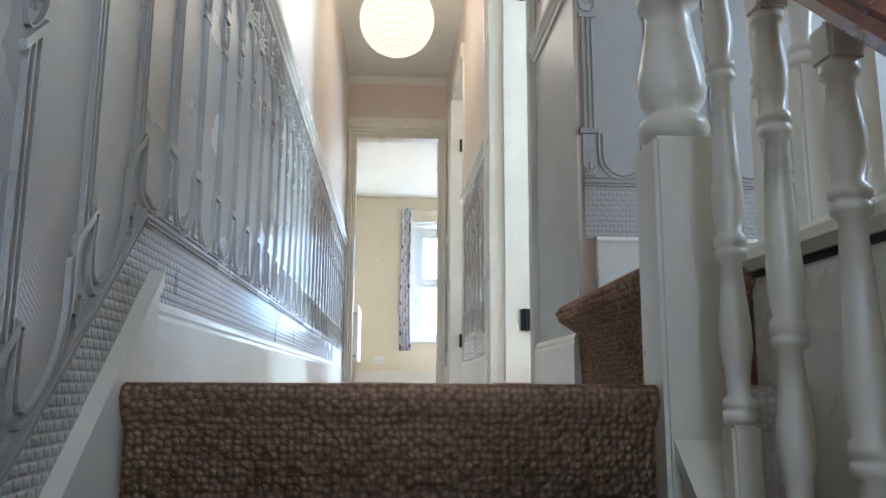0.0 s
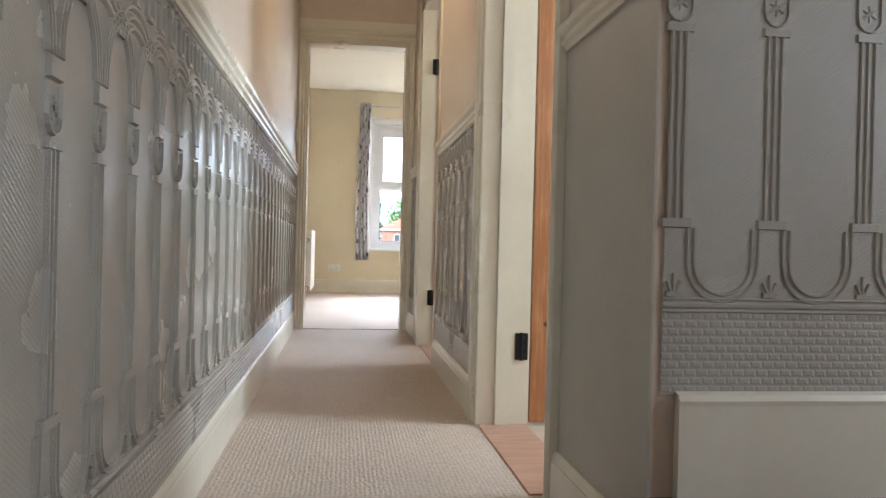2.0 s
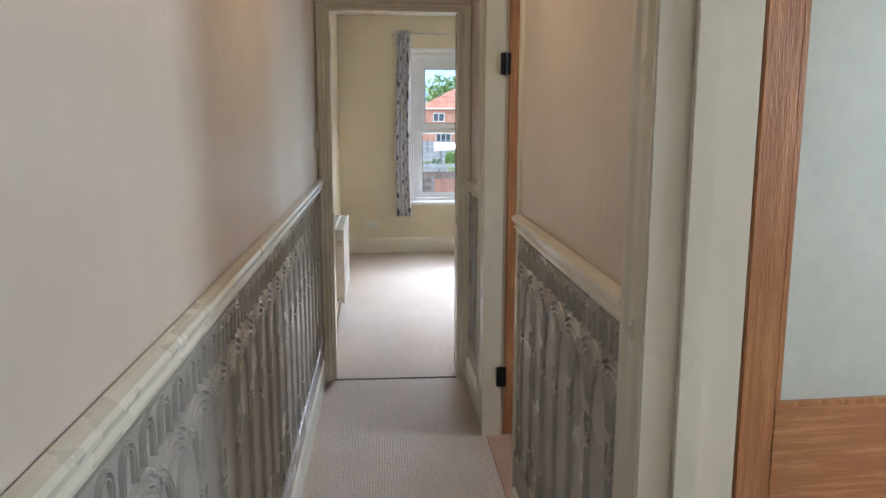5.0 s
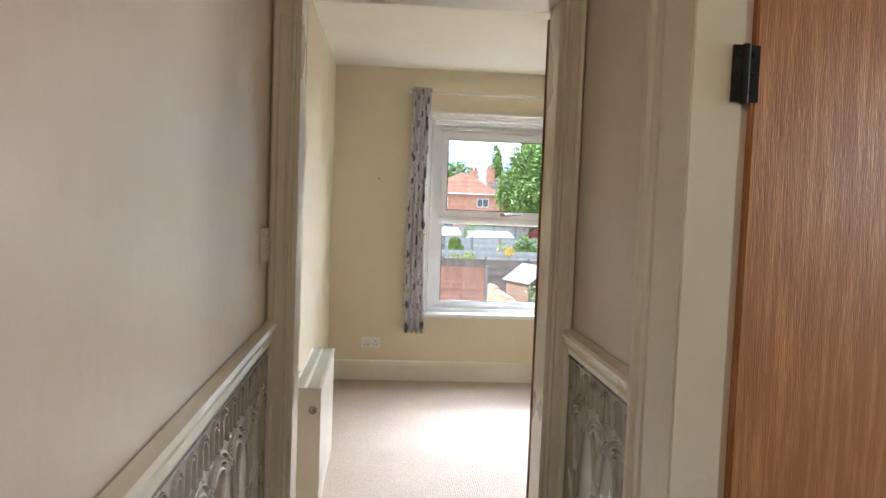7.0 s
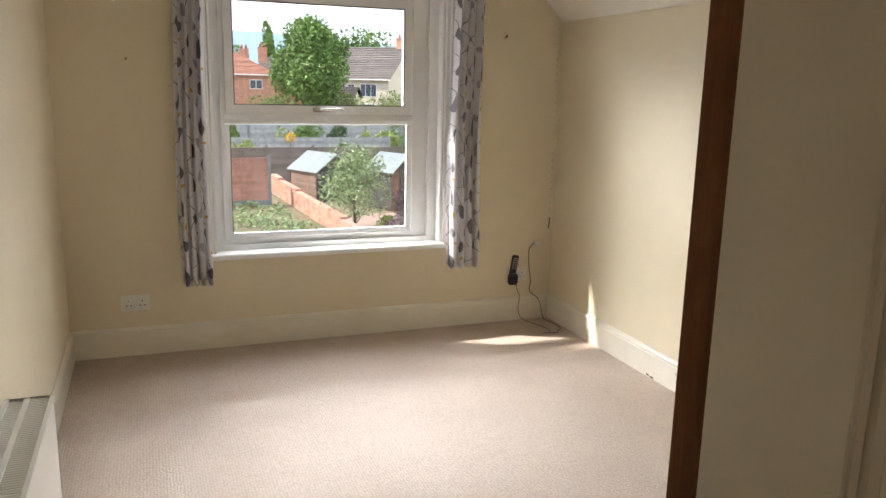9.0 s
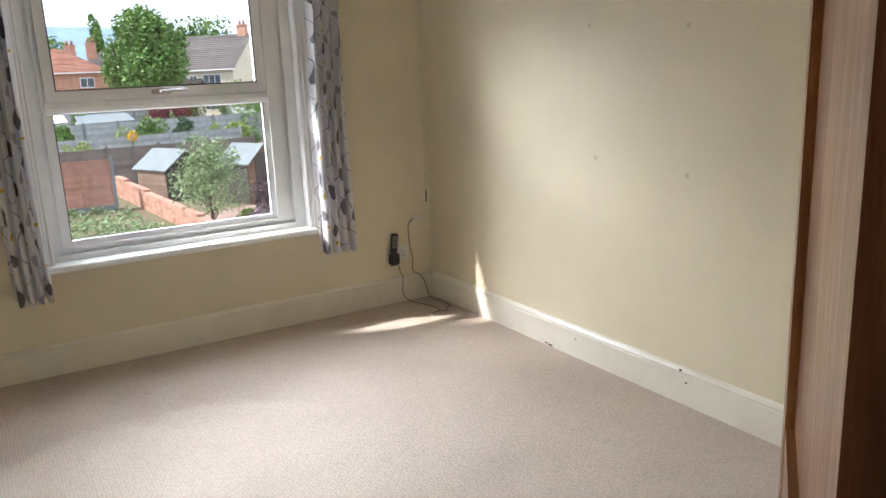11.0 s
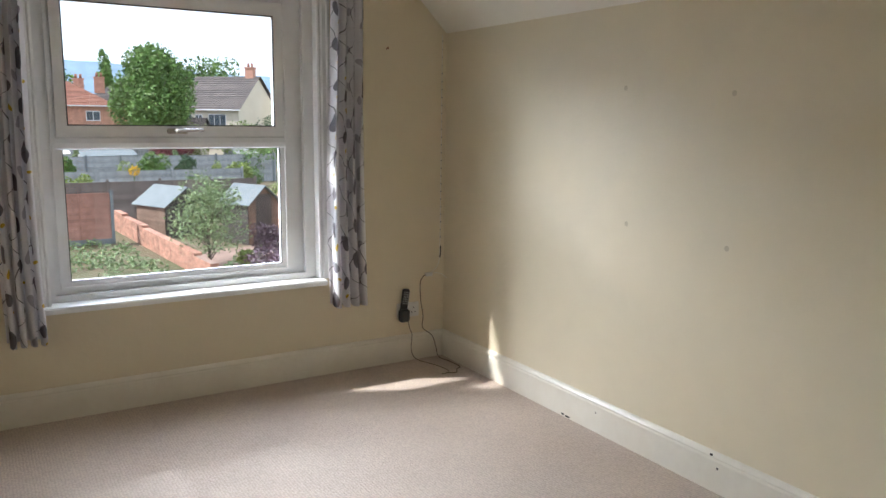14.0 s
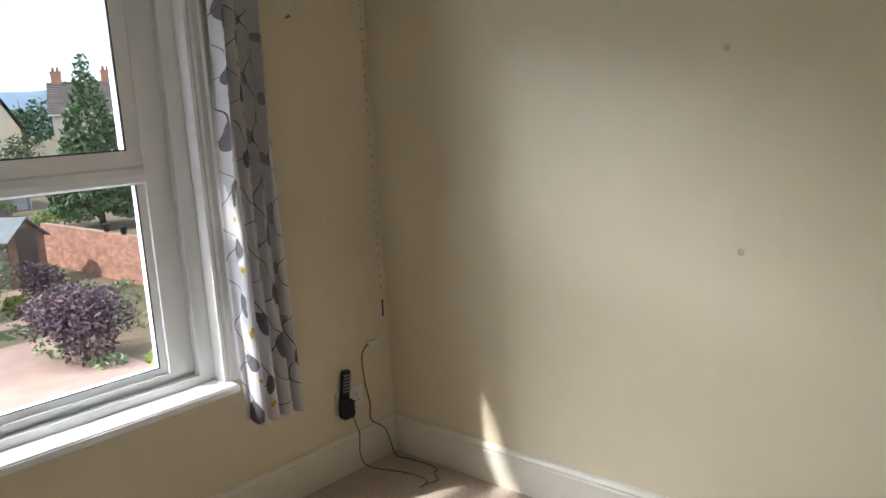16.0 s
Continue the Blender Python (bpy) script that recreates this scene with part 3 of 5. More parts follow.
part("cap", lathe([(0.03, 0.98), (0.058, 0.99), (0.062, 1.005), (0.045, 1.02), (0.05, 1.05), (0.03, 1.085), (0.0, 1.095)], 24), GLOSS, newel, "", True)

rail = thing("handrail", "red-brown varnished hardwood handrail sloping down the stairs", "handrail", 0.737, 0.93, 0.0)
bm = bmesh.new()
prof = [(-0.026, 0.0), (-0.032, 0.018), (-0.026, 0.03), (-0.034, 0.042), (-0.03, 0.062), (-0.012, 0.074), (0.012, 0.074), (0.03, 0.062), (0.034, 0.042), (0.026, 0.03), (0.032, 0.018), (0.026, 0.0)]
a = [bm.verts.new((x, 0.0, z + 0.70)) for x, z in prof]
b = [bm.verts.new((x, -3.0, z + 0.70 - 3.0 * SLOPE)) for x, z in prof]
for i in range(len(prof)):
    bm.faces.new([a[i], a[(i + 1) % len(prof)], b[(i + 1) % len(prof)], b[i]])
bm.faces.new(a), bm.faces.new(b)
bmesh.ops.recalc_face_normals(bm, faces=bm.faces[:])
part("rail", bm, MAHOG, rail, "", False)


def baluster(label, group, h, base):
    ob = thing("baluster", label, "baluster", group=group)
    part("base_block", boxes((-0.018, -0.018, 0.0, 0.018, 0.018, base), bevel=0.004), GLOSS, ob)
    part("turned_shaft", lathe(turned(base, h - 0.04, 0.0195), 18), GLOSS, ob, "", True)
    part("top_block", boxes((-0.018, -0.018, h - 0.04, 0.018, 0.018, h), bevel=0.004), GLOSS, ob)
    return ob


b1 = baluster("cream painted turned baluster on the sloping stair string", "stair balusters", 0.75, 0.13)
ys = [0.81 - 0.128 * k for k in range(14)]
b1.matrix_world = pose(0.737, ys[0], (ys[0] - EDGE) * SLOPE - 0.05)
for y in ys[1:]:
    copy_thing(b1, pose(0.737, y, (y - EDGE) * SLOPE - 0.05))
b2 = baluster("cream painted turned baluster along the raised landing edge", "landing balusters", 0.9, 0.24)
b2.matrix_world = pose(0.885, 0.985, 0.20)
for k in range(1, 10):
    copy_thing(b2, pose(0.885, 0.985 - 0.115 * k, 0.20))
lrail = thing("landing_handrail", "varnished hardwood handrail level along the raised landing", "handrail", 0.885, 1.02, 1.1)
part("rail", boxes((-0.032, -2.2, 0.0, 0.032, 0.03, 0.06), bevel=0.014, seg=3), MAHOG, lrail)


# ---- embossed dado ----
PITCH = 0.168


class Relief:
    """Raised strips on a wall plane: u along the wall, v up it."""

    def __init__(self, place, u0, u1):
        self.v, self.f, self.place, self.u0, self.u1 = [], [], place, u0, u1

    def strip(self, pts, w=0.006, h=0.006):
        n0 = len(self.v)
        k = len(pts)
        if k < 2:
            return
        for i, (u, v) in enumerate(pts):
            a, b = pts[max(i - 1, 0)], pts[min(i + 1, k - 1)]
            d = Vector((b[0] - a[0], b[1] - a[1]))
            d = d.normalized() if d.length > 0 else Vector((1, 0))
            nx, ny = -d.y, d.x
            for s, hh in ((-0.5, 0.0), (-0.2, h), (0.2, h), (0.5, 0.0)):
                self.v.append(self.place(u + nx * w * s, v + ny * w * s, hh))
        for i in range(k - 1):
            for j in range(3):
                p = n0 + i * 4 + j
                self.f.append((p, p + 1, p + 5, p + 4))

    def block(self, u, v, w, hgt, h=0.007):
        n0 = len(self.v)
        for s, hh in ((1.0, 0.0), (0.86, h)):
            for a, b in ((-1, -1), (1, -1), (1, 1), (-1, 1)):
                self.v.append(self.place(u + a * w / 2 * s, v + b * hgt / 2 * s, hh))
        self.f.append((n0 + 4, n0 + 5, n0 + 6, n0 + 7))
        for i in range(4):
            self.f.append((n0 + i, n0 + (i + 1) % 4, n0 + 4 + (i + 1) % 4, n0 + 4 + i))

    def bay(self, c):
        """One column of the arcade with its arches."""
        for o in (-0.0125, 0.0, 0.0125):
            self.strip([(c + o, 0.39), (c + o, 0.55), (c + o, 0.70)], 0.008)
        self.block(c, 0.383, 0.056, 0.016)
        self.block(c, 0.703, 0.05, 0.014)
        self.block(c, 0.79, 0.046, 0.028)
        s = [(c - 0.021, 0.772), (c - 0.021, 0.735)] + [(c - 0.021 * math.cos(radians(a)), 0.735 - 0.021 * math.sin(radians(a))) for a in (30, 60, 90, 120, 150)] + [(c + 0.021, 0.735), (c + 0.021, 0.772)]
        self.strip(s, 0.005)
        for k in range(6):
            a = radians(60 * k + 30)
            self.strip([(c + 0.004 * math.cos(a), 0.745 + 0.004 * math.sin(a)), (c + 0.009 * math.cos(a), 0.745 + 0.009 * math.sin(a)), (c + 0.014 * math.cos(a), 0.745 + 0.014 * math.sin(a))], 0.006, 0.003)
        # hanging loops between the feet
        m = c + PITCH / 2
        for r in (0.062, 0.050):
            self.strip([(m - r, 0.375), (m - r, 0.33)] + [(m - r * math.cos(radians(a)), 0.318 - 1.05 * r * math.sin(radians(a))) for a in range(0, 181, 18)] + [(m + r, 0.33), (m + r, 0.375)], 0.007)
        for o, t in ((-0.012, 0.287), (0.0, 0.300), (0.012, 0.287)):
            self.strip([(c + o * 0.3, 0.268), (c + o, t)], 0.008)
        self.block(c, 0.266, 0.03, 0.008)
        # ribs that spread from the column to meet those of its neighbours
        for sgn in (-1, 1):
            for k in range(3):
                o = 0.005 + 0.0095 * k
                pts = [(c + sgn * (o + (PITCH * 0.5 + 0.016 - o) * (1 - math.cos(radians(t)))), 0.805 + (0.128 - 0.010 * k) * math.sin(radians(t))) for t in range(0, 82, 9)]
                self.strip([p for p in pts if self.u0 < p[0] < self.u1], 0.0075)
        # ribbed fan above the column
        for k in range(3):
            a, b = 0.089 - 0.0165 * k, 0.064 - 0.0165 * k
            pts = [(c + a * math.cos(radians(t)), 0.893 + b * math.sin(radians(t))) for t in range(0, 181, 12)]
            self.strip([p for p in pts if self.u0 < p[0] < self.u1], 0.012)
        # small arcade
        for k in (-1, 1):
            q = c + k * PITCH / 4
            for r in (0.027, 0.018):
                self.strip([(q - r, 0.966), (q - r, 1.0)] + [(q - r * math.cos(radians(a)), 1.002 + r * math.sin(radians(a))) for a in (25, 50, 75, 90, 105, 130, 155)] + [(q + r, 1.0), (q + r, 0.966)], 0.0065)
            self.block(q + PITCH / 4, 0.965, 0.03, 0.009)

    def lines(self, u0, u1, at):
        n = max(1, round((u1 - u0) / 0.3))
        for v, w in at:
            self.strip([(u0 + (u1 - u0) * i / n, v) for i in range(n + 1)], w)


def embossed(parent, place, u0, u1, first, weave_mat, ground=LINCG):
    """A dado of embossed paper from u0 to u1 with columns at first + k * PITCH."""
    r = Relief(place, u0, u1)
    k = math.ceil((u0 + 0.012 - first) / PITCH)
    while first + k * PITCH < u1 - 0.03:
        r.bay(first + k * PITCH)
        k += 1
    r.lines(u0, u1, ((0.248, 0.012), (0.258, 0.005), (0.238, 0.005), (1.04, 0.008)))
    raw("embossed_relief", r.v, r.f, LINC, parent, "grey glossy embossed arcade pattern")
    n = max(2, int((u1 - u0) / 0.2))
    for nm, v0, v1, m in (("embossed_paper", 0.24, 1.055, ground), ("basket_band", 0.10, 0.24, weave_mat)):
        vs, fs = [], []
        for i in range(n + 1):
            u = u0 + (u1 - u0) * i / n
            vs += [place(u, v0, 0.0), place(u, v1, 0.0), place(u, v0, -0.003), place(u, v1, -0.003)]
        for i in range(n):
            p = 4 * i
            fs += [(p, p + 4, p + 5, p + 1), (p + 1, p + 5, p + 7, p + 3)]
        raw(nm, vs, fs, m, parent)


KINK = 1.04


def left_place(u, v, h):
    return (XL + 0.004 + h, u, v + min(0, u - KINK) * SLOPE)


embossed(wall_left, left_place, -2.4, KINK, 1.827, LINCW)
embossed(wall_left, left_place, KINK, YB0 - 0.02, 1.827, LINCW)
embossed(wall_right, lambda u, v, h: (XR - 0.004 - h, u, v), 3.21, 4.40, 3.30, LINCW)
embossed(wall_right, lambda u, v, h: (XR - 0.004 - h, u, v), 5.38, YB0 - 0.02, 5.46, LINCW)
embossed(wall_step, lambda u, v, h: (u, 1.766 - h * 0.6, v + 0.262), 0.80, 2.85, 0.818, LINCX, LINCS)
part("plain_dado", boxes((0.781, 1.768, 0.0, 0.785, 2.293, 1.055)), GREY, wall_near, "plain grey painted dado")

DADO = [(d * 0.8, h) for d, h in [(0, 0), (0.010, 0), (0.012, 0.012), (0.022, 0.018), (0.016, 0.026), (0.018, 0.034), (0.030, 0.042), (0.034, 0.052), (0.028, 0.060), (0.012, 0.064), (0, 0.066)]]
SK = [(0, 0), (0.018, 0), (0.018, 0.098), (0.015, 0.106), (0.017, 0.112), (0.012, 0.122), (0.005, 0.127), (0, 0.127)]
SKB = [(0, 0), (0.018, 0), (0.018, 0.125), (0.015, 0.133), (0.017, 0.140), (0.011, 0.152), (0.004, 0.158), (0, 0.158)]
SKT = [(0, 0), (0.02, 0), (0.02, 0.155), (0.022, 0.163), (0.016, 0.172), (0, 0.176)]


def trim(name, label, profile, s, e, out, m, up=(0, 0, 1)):
    return setting(part(name, moulding(profile, s, e, out, up), m), label, name.split("_")[0])


trim("dado_rail_left", "cream moulded dado rail along the corridor", DADO, (XL + 0.003, KINK, 1.05), (XL + 0.003, YB0 - 0.02, 1.05), (1, 0, 0), GLOSS)
trim("dado_rail_stairs", "cream moulded dado rail sloping with the stairs", DADO, (XL + 0.003, -2.4, 1.05 - (KINK + 2.4) * SLOPE), (XL + 0.003, KINK, 1.05), (1, 0, 0), GLOSS)
trim("dado_rail_right", "cream moulded dado rail between the doors", DADO, (XR - 0.003, 3.21, 1.05), (XR - 0.003, 4.42, 1.05), (-1, 0, 0), GLOSS)
trim("dado_rail_far", "cream moulded dado rail beside the bedroom door", DADO, (XR - 0.003, 5.38, 1.05), (XR - 0.003, YB0 - 0.02, 1.05), (-1, 0, 0), GLOSS)
trim("dado_rail_near", "cream moulded dado rail over plain grey paint", DADO, (0.782, 1.74, 1.05), (0.782, 2.293, 1.05), (-1, 0, 0), GLOSS)
trim("dado_rail_step", "cream moulded dado rail above the step wall", DADO, (0.785, 1.767, 1.315), (2.85, 1.767, 1.315), (0, -1, 0), GLOSS)
trim("baseboard_left", "white gloss skirting board along the corridor", [(d * 0.55, h) for d, h in SK], (XL + 0.003, 1.075, 0), (XL + 0.003, YB0 - 0.02, 0), (1, 0, 0), SKIRT)
trim("baseboard_right", "white gloss skirting board between the doors", SK, (XR - 0.003, 3.21, 0), (XR - 0.003, 4.40, 0), (-1, 0, 0), SKIRT)
trim("baseboard_far", "white gloss skirting board beside the bedroom door", SK, (XR - 0.003, 5.38, 0), (XR - 0.003, YB0 - 0.02, 0), (-1, 0, 0), SKIRT)
trim("baseboard_near", "white gloss skirting board under plain grey paint", SK, (0.782, 1.77, 0), (0.782, 2.293, 0), (-1, 0, 0), SKIRT)
trim("baseboard_step", "tall cream skirting board behind the step", SKT, (0.825, 1.767, 0.192), (2.85, 1.767, 0.192), (0, -1, 0), SKIRT)
trim("baseboard_window", "white gloss skirting board under the window", SKB, (BX0, BY1, 0), (BX1, BY1, 0), (0, -1, 0), SKIRT)
bb = trim("baseboard_bare", "white gloss skirting board with chipped top edge", SKB, (BX1, YB1, 0), (BX1, BY1 - 0.018, 0), (-1, 0, 0), SKIRT)
trim("baseboard_radiator", "white gloss skirting board behind the radiator", SKB, (BX0, YB1, 0), (BX0, BY1 - 0.018, 0), (1, 0, 0), SKIRT)
bm = bmesh.new()
for y, z, w in ((8.80, 0.004, 0.03), (8.84, 0.007, 0.018), (7.94, 0.096, 0.008), (8.62, 0.09, 0.004), (7.97, 0.142, 0.012)):
    add_box(bm, BX1 - 0.0195, y, z, BX1 - 0.0165, y + w, z + 0.008)
part("chips", bm, DARKGAP, bb, "dark chips in the paint")

# ---- door frames ----
ARCH = [(0, 0), (0.012, 0.0), (0.016, 0.010), (0.012, 0.020), (0.020, 0.032), (0.020, 0.058), (0.028, 0.066), (0.030, 0.078), (0.022, 0.088), (0, 0.088)]


def casing(parent, at, width, start, end, out, away):
    """An upright or level moulded casing; away: the way its width runs from the opening."""
    pr = [(d, h / 0.088 * width) for d, h in ARCH]
    return part("architrave", moulding(pr, start, end, out, away), GLOSS, parent)


def hinge(parent, x, y, z, face):
    ob = part("hinge", boxes((-0.022, -0.003, -0.045, 0.022, 0.003, 0.045), bevel=0.001), BLACKM, parent, "black iron butt hinge")
    ob.matrix_world = pose(x, y, z, 0, 0, face)
    bm = lathe([(0.006, -0.047), (0.007, -0.045), (0.007, 0.045), (0.006, 0.047)], 10)
    for sx in (-0.012, 0.012):
        for sz in (-0.03, 0.0, 0.03):
            lathe([(0.0035, 0), (0.0035, 0.0045)], 8, bm, pose(sx, -0.002, sz, 90))
    pin = part("pin", bm, BLACKM, ob)
    return ob


frame1 = setting(thing("door_frame_1", "cream gloss moulded door frame", "door frame"), "cream gloss moulded door frame", "door frame")
casing(frame1, 0, 0.10, (XR + 0.002, 3.11, 0), (XR + 0.002, 3.11, 2.07), (-1, 0, 0), (0, 1, 0))
casing(frame1, 0, 0.078, (0.783, 2.37, 0), (0.783, 2.37, 2.07), (-1, 0, 0), (0, -1, 0))
part("head", boxes((0.735, 2.29, 2.0, 0.785, 3.21, 2.10), bevel=0.005), GLOSS, frame1)
part("jamb", boxes((0.727, 3.098, 0, 0.908, 3.1115, 2.0), bevel=0.003), GLOSS, frame1)
part("jamb", boxes((0.775, 2.368, 0, 0.882, 2.382, 2.0), bevel=0.003), GLOSS, frame1)
part("stop", boxes((0.79, 3.084, 0, 0.835, 3.098, 2.0), bevel=0.002), GLOSS, frame1)

frame2 = setting(thing("door_frame_2", "cream gloss door frame with a wide flat casing", "door frame"), "cream gloss door frame with a wide flat casing", "door frame")
part("flat_casing", boxes((0.722, 5.15, 0, XR + 0.001, 5.29, 2.08), bevel=0.003), GLOSS, frame2)
casing(frame2, 0, 0.095, (XR + 0.002, 5.285, 0), (XR + 0.002, 5.285, 2.10), (-1, 0, 0), (0, 1, 0))
part("edge_bead", boxes((0.733, 4.40, 0, 0.75, 4.432, 2.08), bevel=0.004), GLOSS, frame2)
part("head", boxes((0.722, 4.40, 2.0, 0.75, 5.38, 2.10), bevel=0.005), GLOSS, frame2)
part("jamb", boxes((0.715, 5.136, 0, 0.80, 5.1515, 2.0), bevel=0.003), GLOSS, frame2)

frame3 = setting(thing("door_frame_3", "cream gloss frame of the open bedroom doorway", "door frame"), "cream gloss frame of the open bedroom doorway", "door frame")
casing(frame3, 0, 0.058, (0.0, YB0 + 0.002, 0), (0.0, YB0 + 0.002, 2.0), (0, -1, 0), (-1, 0, 0))
casing(frame3, 0, 0.054, (0.69, YB0 + 0.002, 0), (0.69, YB0 + 0.002, 2.0), (0, -1, 0), (1, 0, 0))
casing(frame3, 0, 0.085, (-0.055, YB0 + 0.002, 1.985), (0.74, YB0 + 0.002, 1.985), (0, -1, 0), (0, 0, 1))
part("head_board", boxes((-0.058, YB0 - 0.016, 2.06, 0.743, YB0 + 0.001, 2.135), bevel=0.004), SKIRT, frame3)
part("jamb", boxes((-0.002, YB0 - 0.004, 0, 0.012, YB1 + 0.012, 1.985), bevel=0.003), GLOSS, frame3)
part("jamb", boxes((0.678, YB0 - 0.004, 0, 0.692, YB1 + 0.004, 1.985), bevel=0.003), GLOSS, frame3)
part("head_jamb", boxes((0.012, YB0 - 0.004, 1.972, 0.678, YB1 + 0.012, 1.987), bevel=0.003), GLOSS, frame3)


# ---- pine doors ----
def pine_door(name, label, w, glazed, hinge_zs):
    """A panelled pine door; its hinge edge at x = 0, its face towards -y."""
    ob = thing(name, label, "door")
    t = 0.036
    hgt = 1.96
    st = 0.068
    part("stile", boxes((0, 0, 0.008, st, t, hgt), bevel=0.003), PINE, ob)
    part("stile", boxes((w - st, 0, 0.008, w, t, hgt), bevel=0.003), PINE, ob)
    for z0, z1 in ((0.008, 0.17), (0.69, 0.925), (1.86, hgt)):
        part("rail", boxes((st, 0.001, z0, w - st, t - 0.001, z1), bevel=0.002), PINEH, ob)
    part("muntin", boxes((w / 2 - 0.045, 0.001, 0.17, w / 2 + 0.045, t - 0.001, 0.69), bevel=0.002), PINE, ob)
    for x0, x1 in ((st, w / 2 - 0.045), (w / 2 + 0.045, w - st)):
        part("panel", boxes((x0, 0.012, 0.17, x1, 0.024, 0.69)), PINE, ob)
        part("bead", boxes((x0, 0.002, 0.17, x0 + 0.012, 0.014, 0.69), (x1 - 0.012, 0.002, 0.17, x1, 0.014, 0.69), (x0, 0.002, 0.17, x1, 0.014, 0.182), (x0, 0.002, 0.678, x1, 0.014, 0.69)), PINE, ob)
    if glazed:
        part("glass", boxes((st, 0.012, 0.925, w - st, 0.018, 1.86)), FROST, ob, "frosted white glass")
        part("glazing_bead", boxes((st, 0.002, 0.925, st + 0.01, 0.012, 1.86), (w - st - 0.01, 0.002, 0.925, w - st, 0.012, 1.86), (st, 0.002, 0.925, w - st, 0.012, 0.935)), PINE, ob)
    else:
        part("panel", boxes((st, 0.012, 0.925, w - st, 0.024, 1.86)), PINE, ob)
    bm = bmesh.new()
    for kx, kz, r in ((0.142, 0.52, 0.011), (0.05, 0.34, 0.008), (0.17, 0.06, 0.012)):
        lathe([(0.0, 0.0), (r * 0.6, 0.0), (r, 0.0006)], 12, bm, Matrix.Translation((kx, 0.0, kz)) @ pose(0, -0.0008, 0, 90))
    for v in bm.verts:
        if 0.1 < v.co.x < 0.6 and 0.18 < v.co.z < 0.68:
            v.co.y += 0.012
    part("knot", bm, KNOT, ob)
    knob = part("door_knob", lathe([(0.024, 0), (0.024, 0.006), (0.009, 0.010), (0.009, 0.03), (0.026, 0.042), (0.028, 0.055), (0.018, 0.066), (0.0, 0.068)], 20, None, Matrix.Translation((w - 0.05, 0, 0.98)) @ pose(0, 0, 0, 90)), CHROME, ob, "", True)
    for z in hinge_zs:
        hinge(ob, 0.002, -0.005, z, 0)
    return ob


d1 = pine_door("door_1", "open pine door with frosted upper pane", 0.76, True, ())
d1.matrix_world = pose(0.912, 3.10, 0, 0, 0, 3)
for z in (0.265, 1.75):
    hinge(frame1, 0.878, 3.094, z, 0)
d2 = pine_door("door_2", "open varnished pine door with sunk panels", 0.70, False, ())
d2.matrix_world = pose(0.818, 5.135, 0, 0, 0, 6)
for z in (0.285, 1.66):
    hinge(frame2, 0.80, 5.130, z, 0)
d3 = pine_door("door_3", "wide open pine bedroom door with dark edge", 0.70, False, ())
d3.matrix_world = pose(0.704, 6.092, 0, 0, 0, 36)
# thin strip over the hinge edge, darker brown than the door's faces
part("hinge_edge", boxes((-0.004, -0.001, 0.008, 0.001, 0.037, 1.96)), DARKPINE, d3, "dark brown hinge edge")

# ---- switches and sockets ----
def switch(label, x, y, z, rz):
    ob = thing("light_switch", label, "light switch", x, y, z, rz=rz)
    part("plate", boxes((-0.043, -0.009, -0.043, 0.043, 0.001, 0.043), bevel=0.003), PLAST, ob)
    part("rocker", boxes((-0.009, -0.014, -0.017, 0.009, -0.007, 0.017), bevel=0.002), PLAST, ob)
    for sx in (-0.03, 0.03):
        part("screw", lathe([(0.0035, 0), (0.0035, 0.001)], 8, None, pose(sx, -0.009, 0, 90)), CHROME, ob)
    return ob


switch("white light switch on the pinkish wall", XL, 5.86, 1.315, 90)
switch("white light switch above the grey dado", 0.785, 2.20, 1.285, -90)


def socket(label, x, y, z, rz, gangs=2):
    w = 0.073 * gangs
    ob = thing("wall_socket", label, "socket", x, y, z, rz=rz)
    part("plate", boxes((-w / 2, -0.010, -0.043, w / 2, 0.001, 0.043), bevel=0.003), PLAST, ob)
    for g in range(gangs):
        bm = bmesh.new()
        cx = (g - (gangs - 1) / 2) * 0.07
        add_box(bm, cx - 0.002, -0.0108, 0.006, cx + 0.002, -0.0095, 0.015)
        for s in (-0.011, 0.011):
            add_box(bm, cx + s - 0.004, -0.0108, -0.017, cx + s + 0.004, -0.0095, -0.012)
        part("pin_holes", bm, BLACKP, ob)
    for g in range(gangs):
        cx = (g - (gangs - 1) / 2) * 0.05
        part("rocker", boxes((cx - 0.006, -0.014, 0.02, cx + 0.006, -0.009, 0.036), bevel=0.001), PLAST, ob)
    return ob


socket("white double socket low on the cream wall", 0.165, BY1, 0.297, 0)
socket("white double socket in the corner behind a charger", 2.465, BY1, 0.305, 0)
socket("white single socket above the tall skirting", 1.39, 1.765, 0.47, 0, 1)

# ---- paper lantern ----
lantern = thing("paper_lantern", "round rice-paper lantern glowing warm", "ceiling lamp", 0.32, 3.9, 1.985)
R = 0.208
part("shade", lathe([(0.035, -R * 0.985)] + [(R * math.cos(radians(a)) * (1.0 if k % 2 else 0.985), R * math.sin(radians(a)) * 0.985) for k, a in enumerate(range(-78, 79, 6))] + [(0.035, R * 0.985)], 36), PAPER, lantern, "", True).visible_shadow = False
bm = bmesh.new()
for a in range(-78, 79, 12):
    r = R * math.cos(radians(a)) + 0.001
    tube([(r * math.cos(t * math.pi / 16), r * math.sin(t * math.pi / 16), R * 0.985 * math.sin(radians(a))) for t in range(33)], 0.0009, 4, bm)
part("wire_ribs", bm, mat("pale_cane", (0.7, 0.55, 0.35), 0.7), lantern).visible_shadow = False
part("flex", tube([(0, 0, R * 0.98), (0, 0, H - 1.985)], 0.0035, 8), PLAST, lantern)
